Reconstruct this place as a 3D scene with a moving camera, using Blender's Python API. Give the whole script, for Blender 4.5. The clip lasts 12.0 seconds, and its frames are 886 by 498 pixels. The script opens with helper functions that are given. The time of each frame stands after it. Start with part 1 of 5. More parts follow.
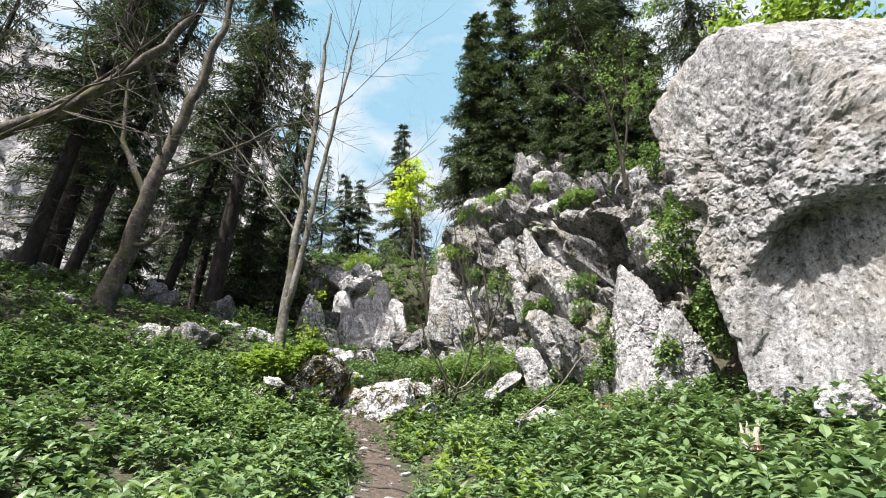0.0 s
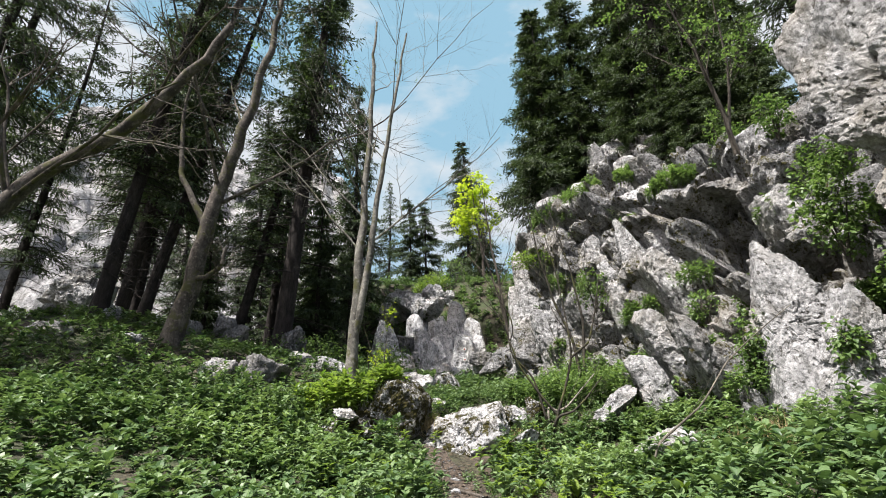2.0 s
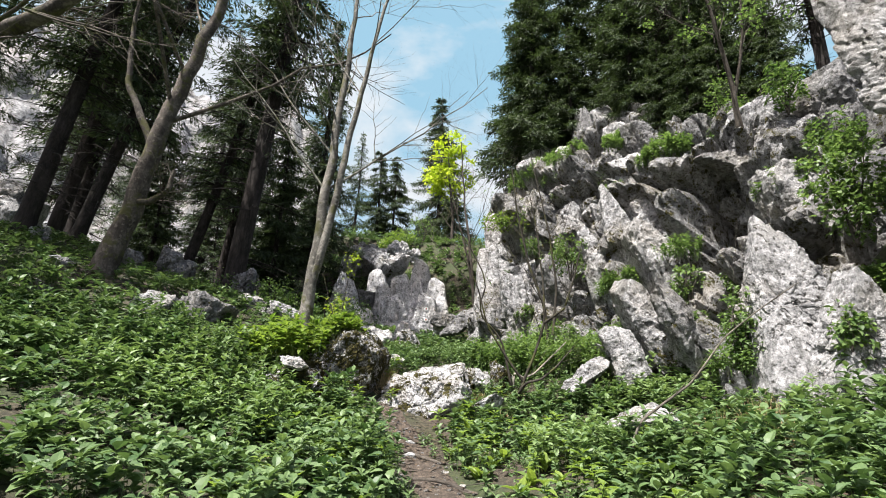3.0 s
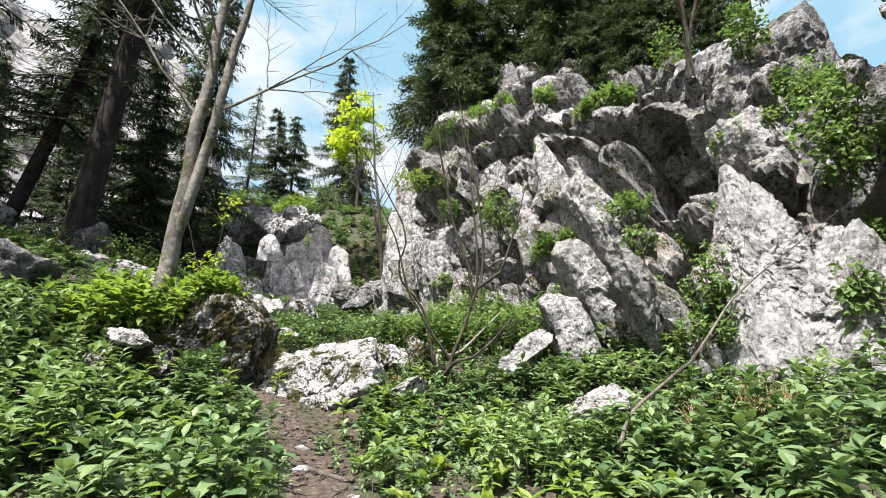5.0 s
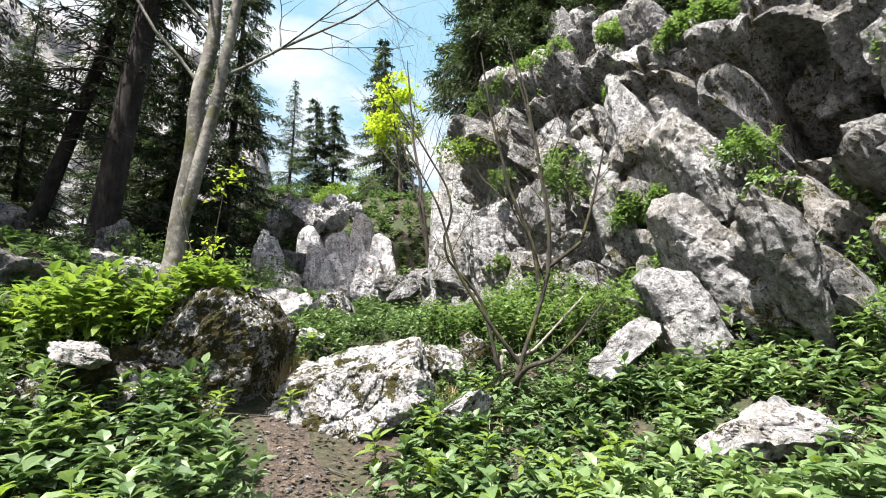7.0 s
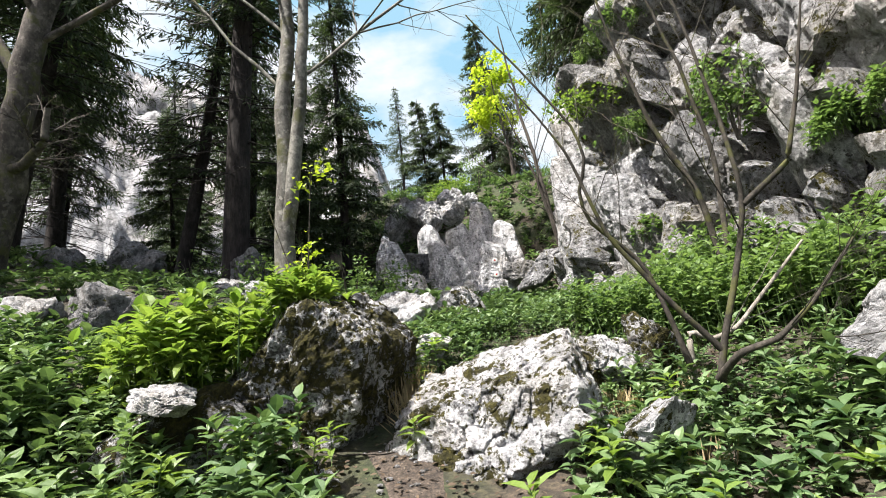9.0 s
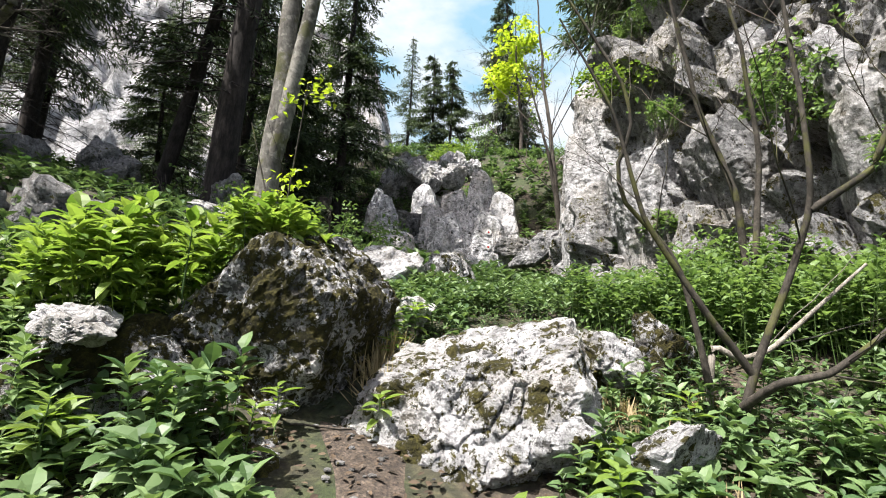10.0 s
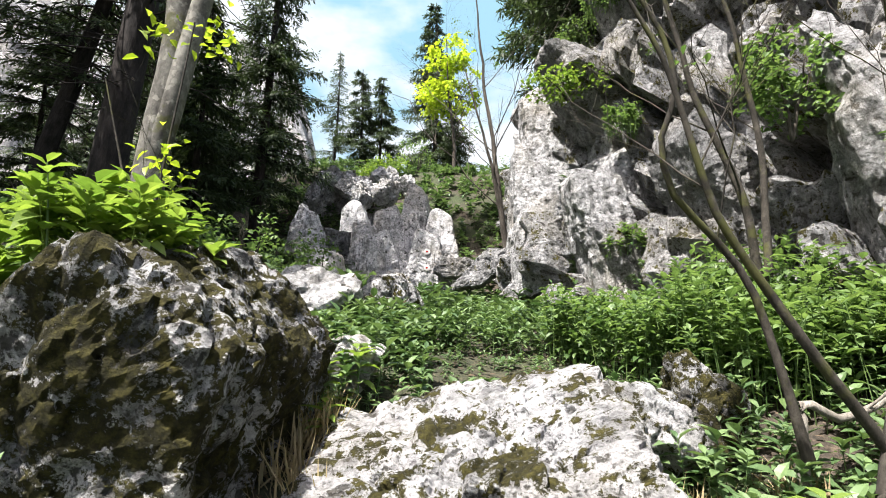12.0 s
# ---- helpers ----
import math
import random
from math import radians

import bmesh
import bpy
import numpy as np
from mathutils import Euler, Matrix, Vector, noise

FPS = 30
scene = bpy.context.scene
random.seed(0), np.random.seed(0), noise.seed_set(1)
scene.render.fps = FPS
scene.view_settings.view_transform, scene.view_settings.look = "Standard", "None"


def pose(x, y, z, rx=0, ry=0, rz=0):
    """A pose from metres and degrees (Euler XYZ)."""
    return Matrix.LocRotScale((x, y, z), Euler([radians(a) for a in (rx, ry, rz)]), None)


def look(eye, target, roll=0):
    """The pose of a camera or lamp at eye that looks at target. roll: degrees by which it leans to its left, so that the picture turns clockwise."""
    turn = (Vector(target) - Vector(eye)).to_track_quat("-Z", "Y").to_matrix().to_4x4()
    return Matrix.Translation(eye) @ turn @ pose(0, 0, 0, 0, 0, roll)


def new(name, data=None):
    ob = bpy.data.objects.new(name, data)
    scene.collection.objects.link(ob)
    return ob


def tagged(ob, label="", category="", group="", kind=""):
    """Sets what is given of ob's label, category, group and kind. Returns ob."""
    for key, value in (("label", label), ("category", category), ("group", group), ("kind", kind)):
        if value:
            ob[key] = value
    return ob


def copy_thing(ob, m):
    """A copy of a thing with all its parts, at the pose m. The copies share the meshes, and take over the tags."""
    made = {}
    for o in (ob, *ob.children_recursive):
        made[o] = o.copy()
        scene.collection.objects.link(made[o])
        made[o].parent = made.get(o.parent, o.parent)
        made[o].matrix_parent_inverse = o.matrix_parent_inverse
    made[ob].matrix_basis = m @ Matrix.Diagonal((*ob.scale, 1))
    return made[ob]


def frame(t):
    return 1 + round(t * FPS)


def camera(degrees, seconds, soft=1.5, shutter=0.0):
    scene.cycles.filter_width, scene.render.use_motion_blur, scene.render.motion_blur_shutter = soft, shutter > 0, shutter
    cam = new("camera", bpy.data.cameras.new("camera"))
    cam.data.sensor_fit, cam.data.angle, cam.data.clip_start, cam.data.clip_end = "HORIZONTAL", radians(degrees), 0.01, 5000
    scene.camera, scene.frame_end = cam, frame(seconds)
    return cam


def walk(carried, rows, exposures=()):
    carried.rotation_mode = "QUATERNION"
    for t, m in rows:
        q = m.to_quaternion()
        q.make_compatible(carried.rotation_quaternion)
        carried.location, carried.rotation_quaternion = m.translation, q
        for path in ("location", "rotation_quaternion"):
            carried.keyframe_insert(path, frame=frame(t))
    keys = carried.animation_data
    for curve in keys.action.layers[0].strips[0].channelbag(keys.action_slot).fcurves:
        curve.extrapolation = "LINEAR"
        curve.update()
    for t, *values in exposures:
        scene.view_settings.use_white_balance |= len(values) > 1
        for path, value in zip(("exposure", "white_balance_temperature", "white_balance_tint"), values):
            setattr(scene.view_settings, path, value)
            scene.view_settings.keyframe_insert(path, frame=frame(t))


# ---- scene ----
cam = camera(84.0, 12.0, 1.0)
PATH = [
    (0, (0.0, 0.0, 1.5), (0.0, 1.923, 2.051), -0.0),
    (0.5, (0.025, 0.364, 1.573), (-0.059, 2.26, 2.203), -0.5),
    (1, (-0.112, 0.808, 1.425), (-0.275, 2.691, 2.079), -0.6),
    (1.5, (-0.282, 1.147, 1.586), (-0.512, 3.066, 2.101), 0.3),
    (2, (-0.305, 1.612, 1.494), (-0.569, 3.484, 2.145), -3.1),
    (2.5, (-0.429, 1.962, 1.446), (-0.735, 3.839, 2.064), -1.2),
    (3, (-0.575, 2.565, 1.462), (-0.708, 4.494, 1.973), 1.4),
    (3.5, (-0.601, 3.203, 1.497), (-0.65, 5.136, 2.008), -0.2),
    (3.7, (-0.672, 3.352, 1.452), (-0.709, 5.286, 1.962), 0.1),
    (5.3, (-0.822, 4.91, 1.464), (-0.531, 6.84, 1.896), 0.6),
    (5.5, (-0.784, 5.104, 1.509), (-0.528, 7.037, 1.951), 0.2),
    (6, (-0.714, 5.549, 1.507), (-0.453, 7.485, 1.936), 1.2),
    (6.5, (-0.684, 5.961, 1.59), (-0.487, 7.913, 1.978), 0.3),
    (7, (-0.699, 6.432, 1.636), (-0.629, 8.391, 2.032), -1.4),
    (7.5, (-0.572, 6.751, 1.674), (-0.571, 8.712, 2.068), -2.6),
    (7.7, (-0.551, 6.911, 1.752), (-0.641, 8.882, 2.08), -3.8),
    (9.3, (-0.872, 7.867, 1.701), (-1.384, 9.757, 2.107), -6.0),
    (9.5, (-0.927, 7.98, 1.682), (-1.431, 9.878, 2.062), -2.2),
    (10, (-1.023, 8.332, 1.768), (-1.42, 10.274, 2.034), 1.7),
    (10.5, (-1.062, 8.703, 1.823), (-1.446, 10.651, 2.061), -2.0),
    (11, (-1.178, 8.924, 1.842), (-1.546, 10.877, 2.063), 1.4),
    (11.5, (-1.358, 9.315, 1.79), (-1.439, 11.284, 2.134), 1.9),
    (12, (-1.459, 9.599, 1.912), (-1.564, 11.564, 2.271), -0.1),
]
walk(cam, [(t, look(eye, target, roll)) for t, eye, target, roll in PATH], [(0, 1.58), (1.5, 1.3), (2.5, 1.38), (3.5, 1.5), (5.5, 1.68), (7.5, 1.78), (9.5, 1.68), (10.5, 1.72), (12, 1.8)])

# ---- light ----
SUN_EL, SUN_AZ = 65.0, 219.0          # degrees; azimuth clockwise from +y
world = bpy.data.worlds.new("sky")
scene.world = world
world.use_nodes = True
wn, wl = world.node_tree.nodes, world.node_tree.links
sky = wn.new("ShaderNodeTexSky")
sky.sky_type, sky.sun_disc = "NISHITA", False
sky.sun_elevation, sky.sun_rotation = radians(SUN_EL), radians(SUN_AZ)
sky.air_density, sky.dust_density, sky.ozone_density = 1.0, 5.0, 1.0
wn["Background"].inputs["Strength"].default_value = 0.085
wl.new(sky.outputs[0], wn["Background"].inputs["Color"])
sun_data = bpy.data.lights.new("sun", "SUN")
sun_data.energy, sun_data.angle, sun_data.color = 5.0, radians(0.6), (1.0, 0.965, 0.92)
sun = new("sun", sun_data)
sun_dir = Vector((math.sin(radians(SUN_AZ)) * math.cos(radians(SUN_EL)), math.cos(radians(SUN_AZ)) * math.cos(radians(SUN_EL)), math.sin(radians(SUN_EL))))
sun.matrix_world = look(sun_dir * 60, (0, 0, 0))

rng = np.random.default_rng(7)


# ---- numeric noise ----
def hash3(ix, iy, iz, seed):
    n = (ix * 374761393 + iy * 668265263 + iz * 2147483647 + seed * 974711) & 0xFFFFFFFF
    n = ((n ^ (n >> 13)) * 1274126177) & 0xFFFFFFFF
    n = ((n ^ (n >> 16)) * 2246822519) & 0xFFFFFFFF
    return ((n ^ (n >> 15)) & 0xFFFFFF) / 8388607.5 - 1.0


def vnoise(p, seed=0):
    """Smooth value noise in -1..1 at the rows of p."""
    p = np.asarray(p, float)
    i = np.floor(p).astype(np.int64)
    f = p - i
    f = f * f * f * (f * (f * 6 - 15) + 10)
    out = 0
    for dx in (0, 1):
        for dy in (0, 1):
            for dz in (0, 1):
                w = (f[:, 0] if dx else 1 - f[:, 0]) * (f[:, 1] if dy else 1 - f[:, 1]) * (f[:, 2] if dz else 1 - f[:, 2])
                out = out + w * hash3(i[:, 0] + dx, i[:, 1] + dy, i[:, 2] + dz, seed)
    return out


def fbm(p, octaves=4, seed=0, ridged=False):
    out, a, s = 0, 1.0, 0
    p = np.asarray(p, float)
    for o in range(octaves):
        v = vnoise(p, seed + o * 17)
        out, s = out + a * ((1 - 2 * np.abs(v)) if ridged else v), s + a
        p, a = p * 2.03 + 11.7, a * 0.5
    return out / s


# ---- mesh helpers ----
def mesh_np(name, verts, loops, sizes, material, smooth=True):
    me = bpy.data.meshes.new(name)
    verts, loops, sizes = np.asarray(verts, np.float32), np.asarray(loops, np.int32), np.asarray(sizes, np.int32)
    me.vertices.add(len(verts))
    me.vertices.foreach_set("co", verts.ravel())
    me.loops.add(len(loops))
    me.loops.foreach_set("vertex_index", loops)
    me.polygons.add(len(sizes))
    me.polygons.foreach_set("loop_start", np.r_[0, np.cumsum(sizes)[:-1]].astype(np.int32))
    me.polygons.foreach_set("use_smooth", np.full(len(sizes), smooth))
    me.update(calc_edges=True)
    me.materials.append(material)
    return me


def under(ob, parent):
    ob.parent = parent
    return ob


class Shape:
    """Gathers vertices and faces for one mesh."""

    def __init__(self):
        self.v, self.l, self.s, self.n = [], [], [], 0

    def add(self, verts, loops, sizes):
        self.v.append(np.asarray(verts, float))
        self.l.append(np.asarray(loops, np.int64) + self.n)
        self.s.append(np.asarray(sizes, np.int64))
        self.n += len(verts)

    def tube(self, points, radii, sides=6):
        points, radii = np.asarray(points, float), np.asarray(radii, float)
        n = len(points)
        d = np.gradient(points, axis=0)
        d /= np.linalg.norm(d, axis=1)[:, None] + 1e-9
        ref = np.where(np.abs(d[:, 2:]) > 0.9, [[1.0, 0, 0]], [[0, 0, 1.0]])
        a = np.cross(d, ref)
        a /= np.linalg.norm(a, axis=1)[:, None] + 1e-9
        b = np.cross(d, a)
        ang = np.arange(sides) / sides * 2 * np.pi
        ring = points[:, None] + radii[:, None, None] * (np.cos(ang)[None, :, None] * a[:, None] + np.sin(ang)[None, :, None] * b[:, None])
        i, j = np.meshgrid(np.arange(n - 1), np.arange(sides), indexing="ij")
        k = (j + 1) % sides
        q = np.stack([i * sides + j, i * sides + k, (i + 1) * sides + k, (i + 1) * sides + j], -1).reshape(-1)
        self.add(ring.reshape(-1, 3), q, np.full((n - 1) * sides, 4))

    def mesh(self, name, material, smooth=True):
        return mesh_np(name, np.concatenate(self.v), np.concatenate(self.l), np.concatenate(self.s), material, smooth)


LEAF_LOOPS = np.array([0, 1, 4, 1, 2, 5, 4, 2, 3, 5, 0, 6, 1, 1, 6, 7, 2, 2, 7, 3])
LEAF_SIZES = np.array([3, 4, 3, 3, 4, 3])


def leaf_verts(length, width, bend=0.25, fold=0.25):
    """A lanceolate leaf along +y, with a folded midrib and a bent tip."""
    y = np.array([0, 0.35, 0.7, 1.0]) * length
    z = -bend * length * np.array([0, 0.1, 0.45, 1.0])
    mid = np.stack([np.zeros(4), y, z], 1)
    up = fold * width
    l = np.array([[-width * 0.5, y[1] * 0.95, z[1] + up], [-width * 0.42, y[2] * 0.95, z[2] + up]])
    r = l * [-1, 1, 1]
    return np.concatenate([mid, l, r])


def leaves_into(shape, base, yaw, pitch, length, width, roll=None, bend=0.25, fold=0.25):
    """Many leaves at once: base (n,3), yaw/pitch in radians, length and width arrays."""
    n = len(base)
    if n == 0:
        return
    t = leaf_verts(1.0, 1.0, 0.0, 0.0)
    length, width = np.broadcast_to(length, n), np.broadcast_to(width, n)
    v = np.zeros((n, 8, 3))
    v[:, :, 0] = t[None, :, 0] * width[:, None]
    v[:, :, 1] = t[None, :, 1] * length[:, None]
    s = t[None, :, 1]
    v[:, :, 2] = -bend * length[:, None] * s * s + fold * width[:, None] * np.abs(t[None, :, 0]) * 2
    if roll is not None:
        c, sn = np.cos(roll)[:, None], np.sin(roll)[:, None]
        x, z = v[:, :, 0].copy(), v[:, :, 2].copy()
        v[:, :, 0], v[:, :, 2] = c * x + sn * z, -sn * x + c * z
    c, sn = np.cos(pitch)[:, None], np.sin(pitch)[:, None]
    y, z = v[:, :, 1].copy(), v[:, :, 2].copy()
    v[:, :, 1], v[:, :, 2] = c * y - sn * z, sn * y + c * z
    c, sn = np.cos(yaw)[:, None], np.sin(yaw)[:, None]
    x, y = v[:, :, 0].copy(), v[:, :, 1].copy()
    v[:, :, 0], v[:, :, 1] = c * x - sn * y, sn * x + c * y
    v += np.asarray(base)[:, None]
    loops = (LEAF_LOOPS[None] + 8 * np.arange(n)[:, None]).reshape(-1)
    shape.add(v.reshape(-1, 3), loops, np.tile(LEAF_SIZES, n))


def blades_into(shape, base, yaw, pitch, length, width, roll):
    """Narrow four-cornered needle sprays, many at once."""
    n = len(base)
    if n == 0:
        return
    d = np.stack([np.cos(yaw) * np.cos(pitch), np.sin(yaw) * np.cos(pitch), np.sin(pitch)], 1)
    s = np.stack([-np.sin(yaw), np.cos(yaw), 0 * yaw], 1)
    u = np.cross(d, s)
    s = s * np.cos(roll)[:, None] + u * np.sin(roll)[:, None]
    length, width = np.broadcast_to(length, n)[:, None], np.broadcast_to(width, n)[:, None]
    v = np.stack([base, base + d * length * 0.45 + s * width * 0.5, base + d * length, base + d * length * 0.4 - s * width * 0.5], 1)
    shape.add(v.reshape(-1, 3), np.arange(4 * n), np.full(n, 4))


# ---- materials ----
def nodes_of(name):
    m = bpy.data.materials.new(name)
    m.use_nodes = True
    nt = m.node_tree
    return m, nt, nt.nodes["Principled BSDF"]


def tex_noise(nt, scale, detail=6, rough=0.6, stretch=None, coords="Object"):
    tc = nt.nodes.new("ShaderNodeTexCoord")
    n = nt.nodes.new("ShaderNodeTexNoise")
    n.inputs["Scale"].default_value, n.inputs["Detail"].default_value, n.inputs["Roughness"].default_value = scale, detail, rough
    if coords == "World":
        geo = nt.nodes.new("ShaderNodeNewGeometry")
        src = geo.outputs["Position"]
    else:
        src = tc.outputs[coords]
    if stretch:
        mp = nt.nodes.new("ShaderNodeMapping")
        mp.inputs["Scale"].default_value = stretch
        nt.links.new(src, mp.inputs[0])
        src = mp.outputs[0]
    nt.links.new(src, n.inputs["Vector"])
    return n.outputs["Fac"]


def ramp(nt, fac, stops):
    r = nt.nodes.new("ShaderNodeValToRGB")
    while len(r.color_ramp.elements) < len(stops):
        r.color_ramp.elements.new(0.5)
    for e, (p, c) in zip(r.color_ramp.elements, stops):
        e.position, e.color = p, (*c, 1) if len(c) == 3 else (c[0], c[0], c[0], 1)
    nt.links.new(fac, r.inputs[0])
    return r.outputs[0]


def mix(nt, fac, a, b, mode="MIX"):
    m = nt.nodes.new("ShaderNodeMix")
    m.data_type, m.blend_type = "RGBA", mode
    for socket, value in ((m.inputs[0], fac), (m.inputs[6], a), (m.inputs[7], b)):
        if hasattr(value, "is_linked"):
            nt.links.new(value, socket)
        else:
            socket.default_value = value if isinstance(value, float) else (*value, 1)
    return m.outputs[2]


def maths(nt, op, a, b=0.0):
    m = nt.nodes.new("ShaderNodeMath")
    m.operation = op
    for socket, value in ((m.inputs[0], a), (m.inputs[1], b)):
        if hasattr(value, "is_linked"):
            nt.links.new(value, socket)
        else:
            socket.default_value = value
    return m.outputs[0]


def bumped(nt, bsdf, height, strength, distance):
    b = nt.nodes.new("ShaderNodeBump")
    b.inputs["Strength"].default_value, b.inputs["Distance"].default_value = strength, distance
    nt.links.new(height, b.inputs["Height"])
    nt.links.new(b.outputs[0], bsdf.inputs["Normal"])


def limestone(name, moss=0.0, light=0.4, pits=1.0, scale=1.0, hole_shade=0.415, relief=1.0, stains=0.7):
    """Grey-white karst limestone: pale faces, dark lichen stains, cracks, pits, hole shade put into the colour, and
    moss where moss > 0.
    """
    m, nt, b = nodes_of(name)
    big = tex_noise(nt, 0.8 * scale, 4, 0.55, coords="World")
    mid = tex_noise(nt, 3.6 * scale, 9, 0.72, coords="World")
    fine = tex_noise(nt, 17.0 * scale, 8, 0.75, coords="World")
    grit = tex_noise(nt, 75.0 * scale, 4, 0.7, coords="World")
    streak = tex_noise(nt, 3.4 * scale, 6, 0.65, (1.7, 1.7, 0.3), coords="World")
    l = light
    c = ramp(nt, mid, [(0.32, (l * 0.26, l * 0.255, l * 0.26)), (0.44, (l * 0.7, l * 0.69, l * 0.7)), (0.58, (l, l * 0.985, l)), (0.74, (min(0.8, l * 1.55), min(0.79, l * 1.53), min(0.79, l * 1.53)))])
    stain = ramp(nt, streak, [(0.38, (1.0,)), (0.5, (0.0,))])
    c = mix(nt, maths(nt, "MULTIPLY", stain, stains), c, (l * 0.3, l * 0.3, l * 0.29))
    speck = ramp(nt, fine, [(0.33, (0.05, 0.05, 0.05)), (0.46, (0.45, 0.45, 0.45)), (0.56, (0.57, 0.57, 0.57)), (0.68, (0.97, 0.97, 0.96))])
    c = mix(nt, 0.9, c, speck, "OVERLAY")
    c = mix(nt, 0.3, c, ramp(nt, grit, [(0.3, (0.15, 0.15, 0.15)), (0.7, (0.85, 0.85, 0.85))]), "OVERLAY")
    # near-black spots in the colour stand in for shade inside small holes
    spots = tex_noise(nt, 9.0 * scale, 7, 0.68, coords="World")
    dark = ramp(nt, spots, [(hole_shade - 0.045, (1.0,)), (hole_shade, (0.0,))])
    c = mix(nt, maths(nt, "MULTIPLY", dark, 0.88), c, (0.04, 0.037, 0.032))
    warm = ramp(nt, big, [(0.48, (0.0,)), (0.7, (0.35,))])
    c = mix(nt, warm, c, (l * 0.85, l * 0.72, l * 0.52))
    geo = nt.nodes.new("ShaderNodeNewGeometry")
    warp = nt.nodes.new("ShaderNodeTexNoise")
    warp.inputs["Scale"].default_value = 2.5 * scale
    nt.links.new(geo.outputs["Position"], warp.inputs["Vector"])
    shift = nt.nodes.new("ShaderNodeVectorMath")
    shift.operation = "MULTIPLY_ADD"
    nt.links.new(warp.outputs["Color"], shift.inputs[0])
    shift.inputs[1].default_value = (0.7, 0.7, 0.7)
    nt.links.new(geo.outputs["Position"], shift.inputs[2])
    vor = nt.nodes.new("ShaderNodeTexVoronoi")
    vor.feature = "DISTANCE_TO_EDGE"
    vor.inputs["Scale"].default_value = 2.6 * scale
    nt.links.new(shift.outputs[0], vor.inputs["Vector"])
    crack = ramp(nt, vor.outputs["Distance"], [(0.0, (0.0,)), (0.045, (1.0,))])
    c = mix(nt, maths(nt, "MULTIPLY", maths(nt, "SUBTRACT", 1.0, crack), 0.22 * pits), c, (0.05, 0.048, 0.042))
    if moss > 0:
        mn = tex_noise(nt, 4.5, 9, 0.75, coords="World")
        mn = maths(nt, "ADD", maths(nt, "MULTIPLY", mn, 0.62), maths(nt, "MULTIPLY", fine, 0.38))
        mask = ramp(nt, mn, [(0.585 - 0.17 * moss, (0.0,)), (0.61 - 0.17 * moss, (1.0,))])
        green = ramp(nt, fine, [(0.3, (0.007, 0.007, 0.003)), (0.5, (0.032, 0.029, 0.008)), (0.72, (0.12, 0.105, 0.026))])
        c = mix(nt, mask, c, green)
    nt.links.new(c, b.inputs["Base Color"])
    b.inputs["Roughness"].default_value = 0.9
    b.inputs["Specular IOR Level"].default_value = 0.2
    h = maths(nt, "ADD", mid, maths(nt, "MULTIPLY", fine, 0.5))
    h = maths(nt, "ADD", h, maths(nt, "MULTIPLY", grit, 0.07))
    h = maths(nt, "ADD", h, maths(nt, "MULTIPLY", crack, 0.03 * pits))
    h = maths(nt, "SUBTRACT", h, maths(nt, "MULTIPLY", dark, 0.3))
    chip = nt.nodes.new("ShaderNodeTexVoronoi")
    chip.inputs["Scale"].default_value = 7.0 * scale
    nt.links.new(shift.outputs[0], chip.inputs["Vector"])
    h = maths(nt, "SUBTRACT", h, maths(nt, "MULTIPLY", chip.outputs["Distance"], 0.3))
    bumped(nt, b, h, 1.0, 0.14 * relief / scale)
    return m


def leafy(name, dark, lightc, trans=0.45, rough=0.45, spread=0.5):
    """Leaf: a diffuse and glossy upper side, light shining through, tint varied leaf by leaf."""
    m, nt, b = nodes_of(name)
    geo = nt.nodes.new("ShaderNodeNewGeometry")
    patch = tex_noise(nt, 0.7, 3, 0.6, coords="World")
    v = maths(nt, "ADD", maths(nt, "MULTIPLY", geo.outputs["Random Per Island"], spread), maths(nt, "MULTIPLY", patch, 1.0 - spread))
    c = ramp(nt, v, [(0.2, dark), (0.8, lightc)])
    nt.links.new(c, b.inputs["Base Color"])
    b.inputs["Roughness"].default_value = rough
    b.inputs["Specular IOR Level"].default_value = 0.3
    tr = nt.nodes.new("ShaderNodeBsdfTranslucent")
    nt.links.new(mix(nt, 1.0, c, (1.22, 1.26, 0.78), "MULTIPLY"), tr.inputs["Color"])
    ms = nt.nodes.new("ShaderNodeMixShader")
    ms.inputs[0].default_value = trans
    nt.links.new(b.outputs[0], ms.inputs[1])
    nt.links.new(tr.outputs[0], ms.inputs[2])
    nt.links.new(ms.outputs[0], nt.nodes["Material Output"].inputs["Surface"])
    return m


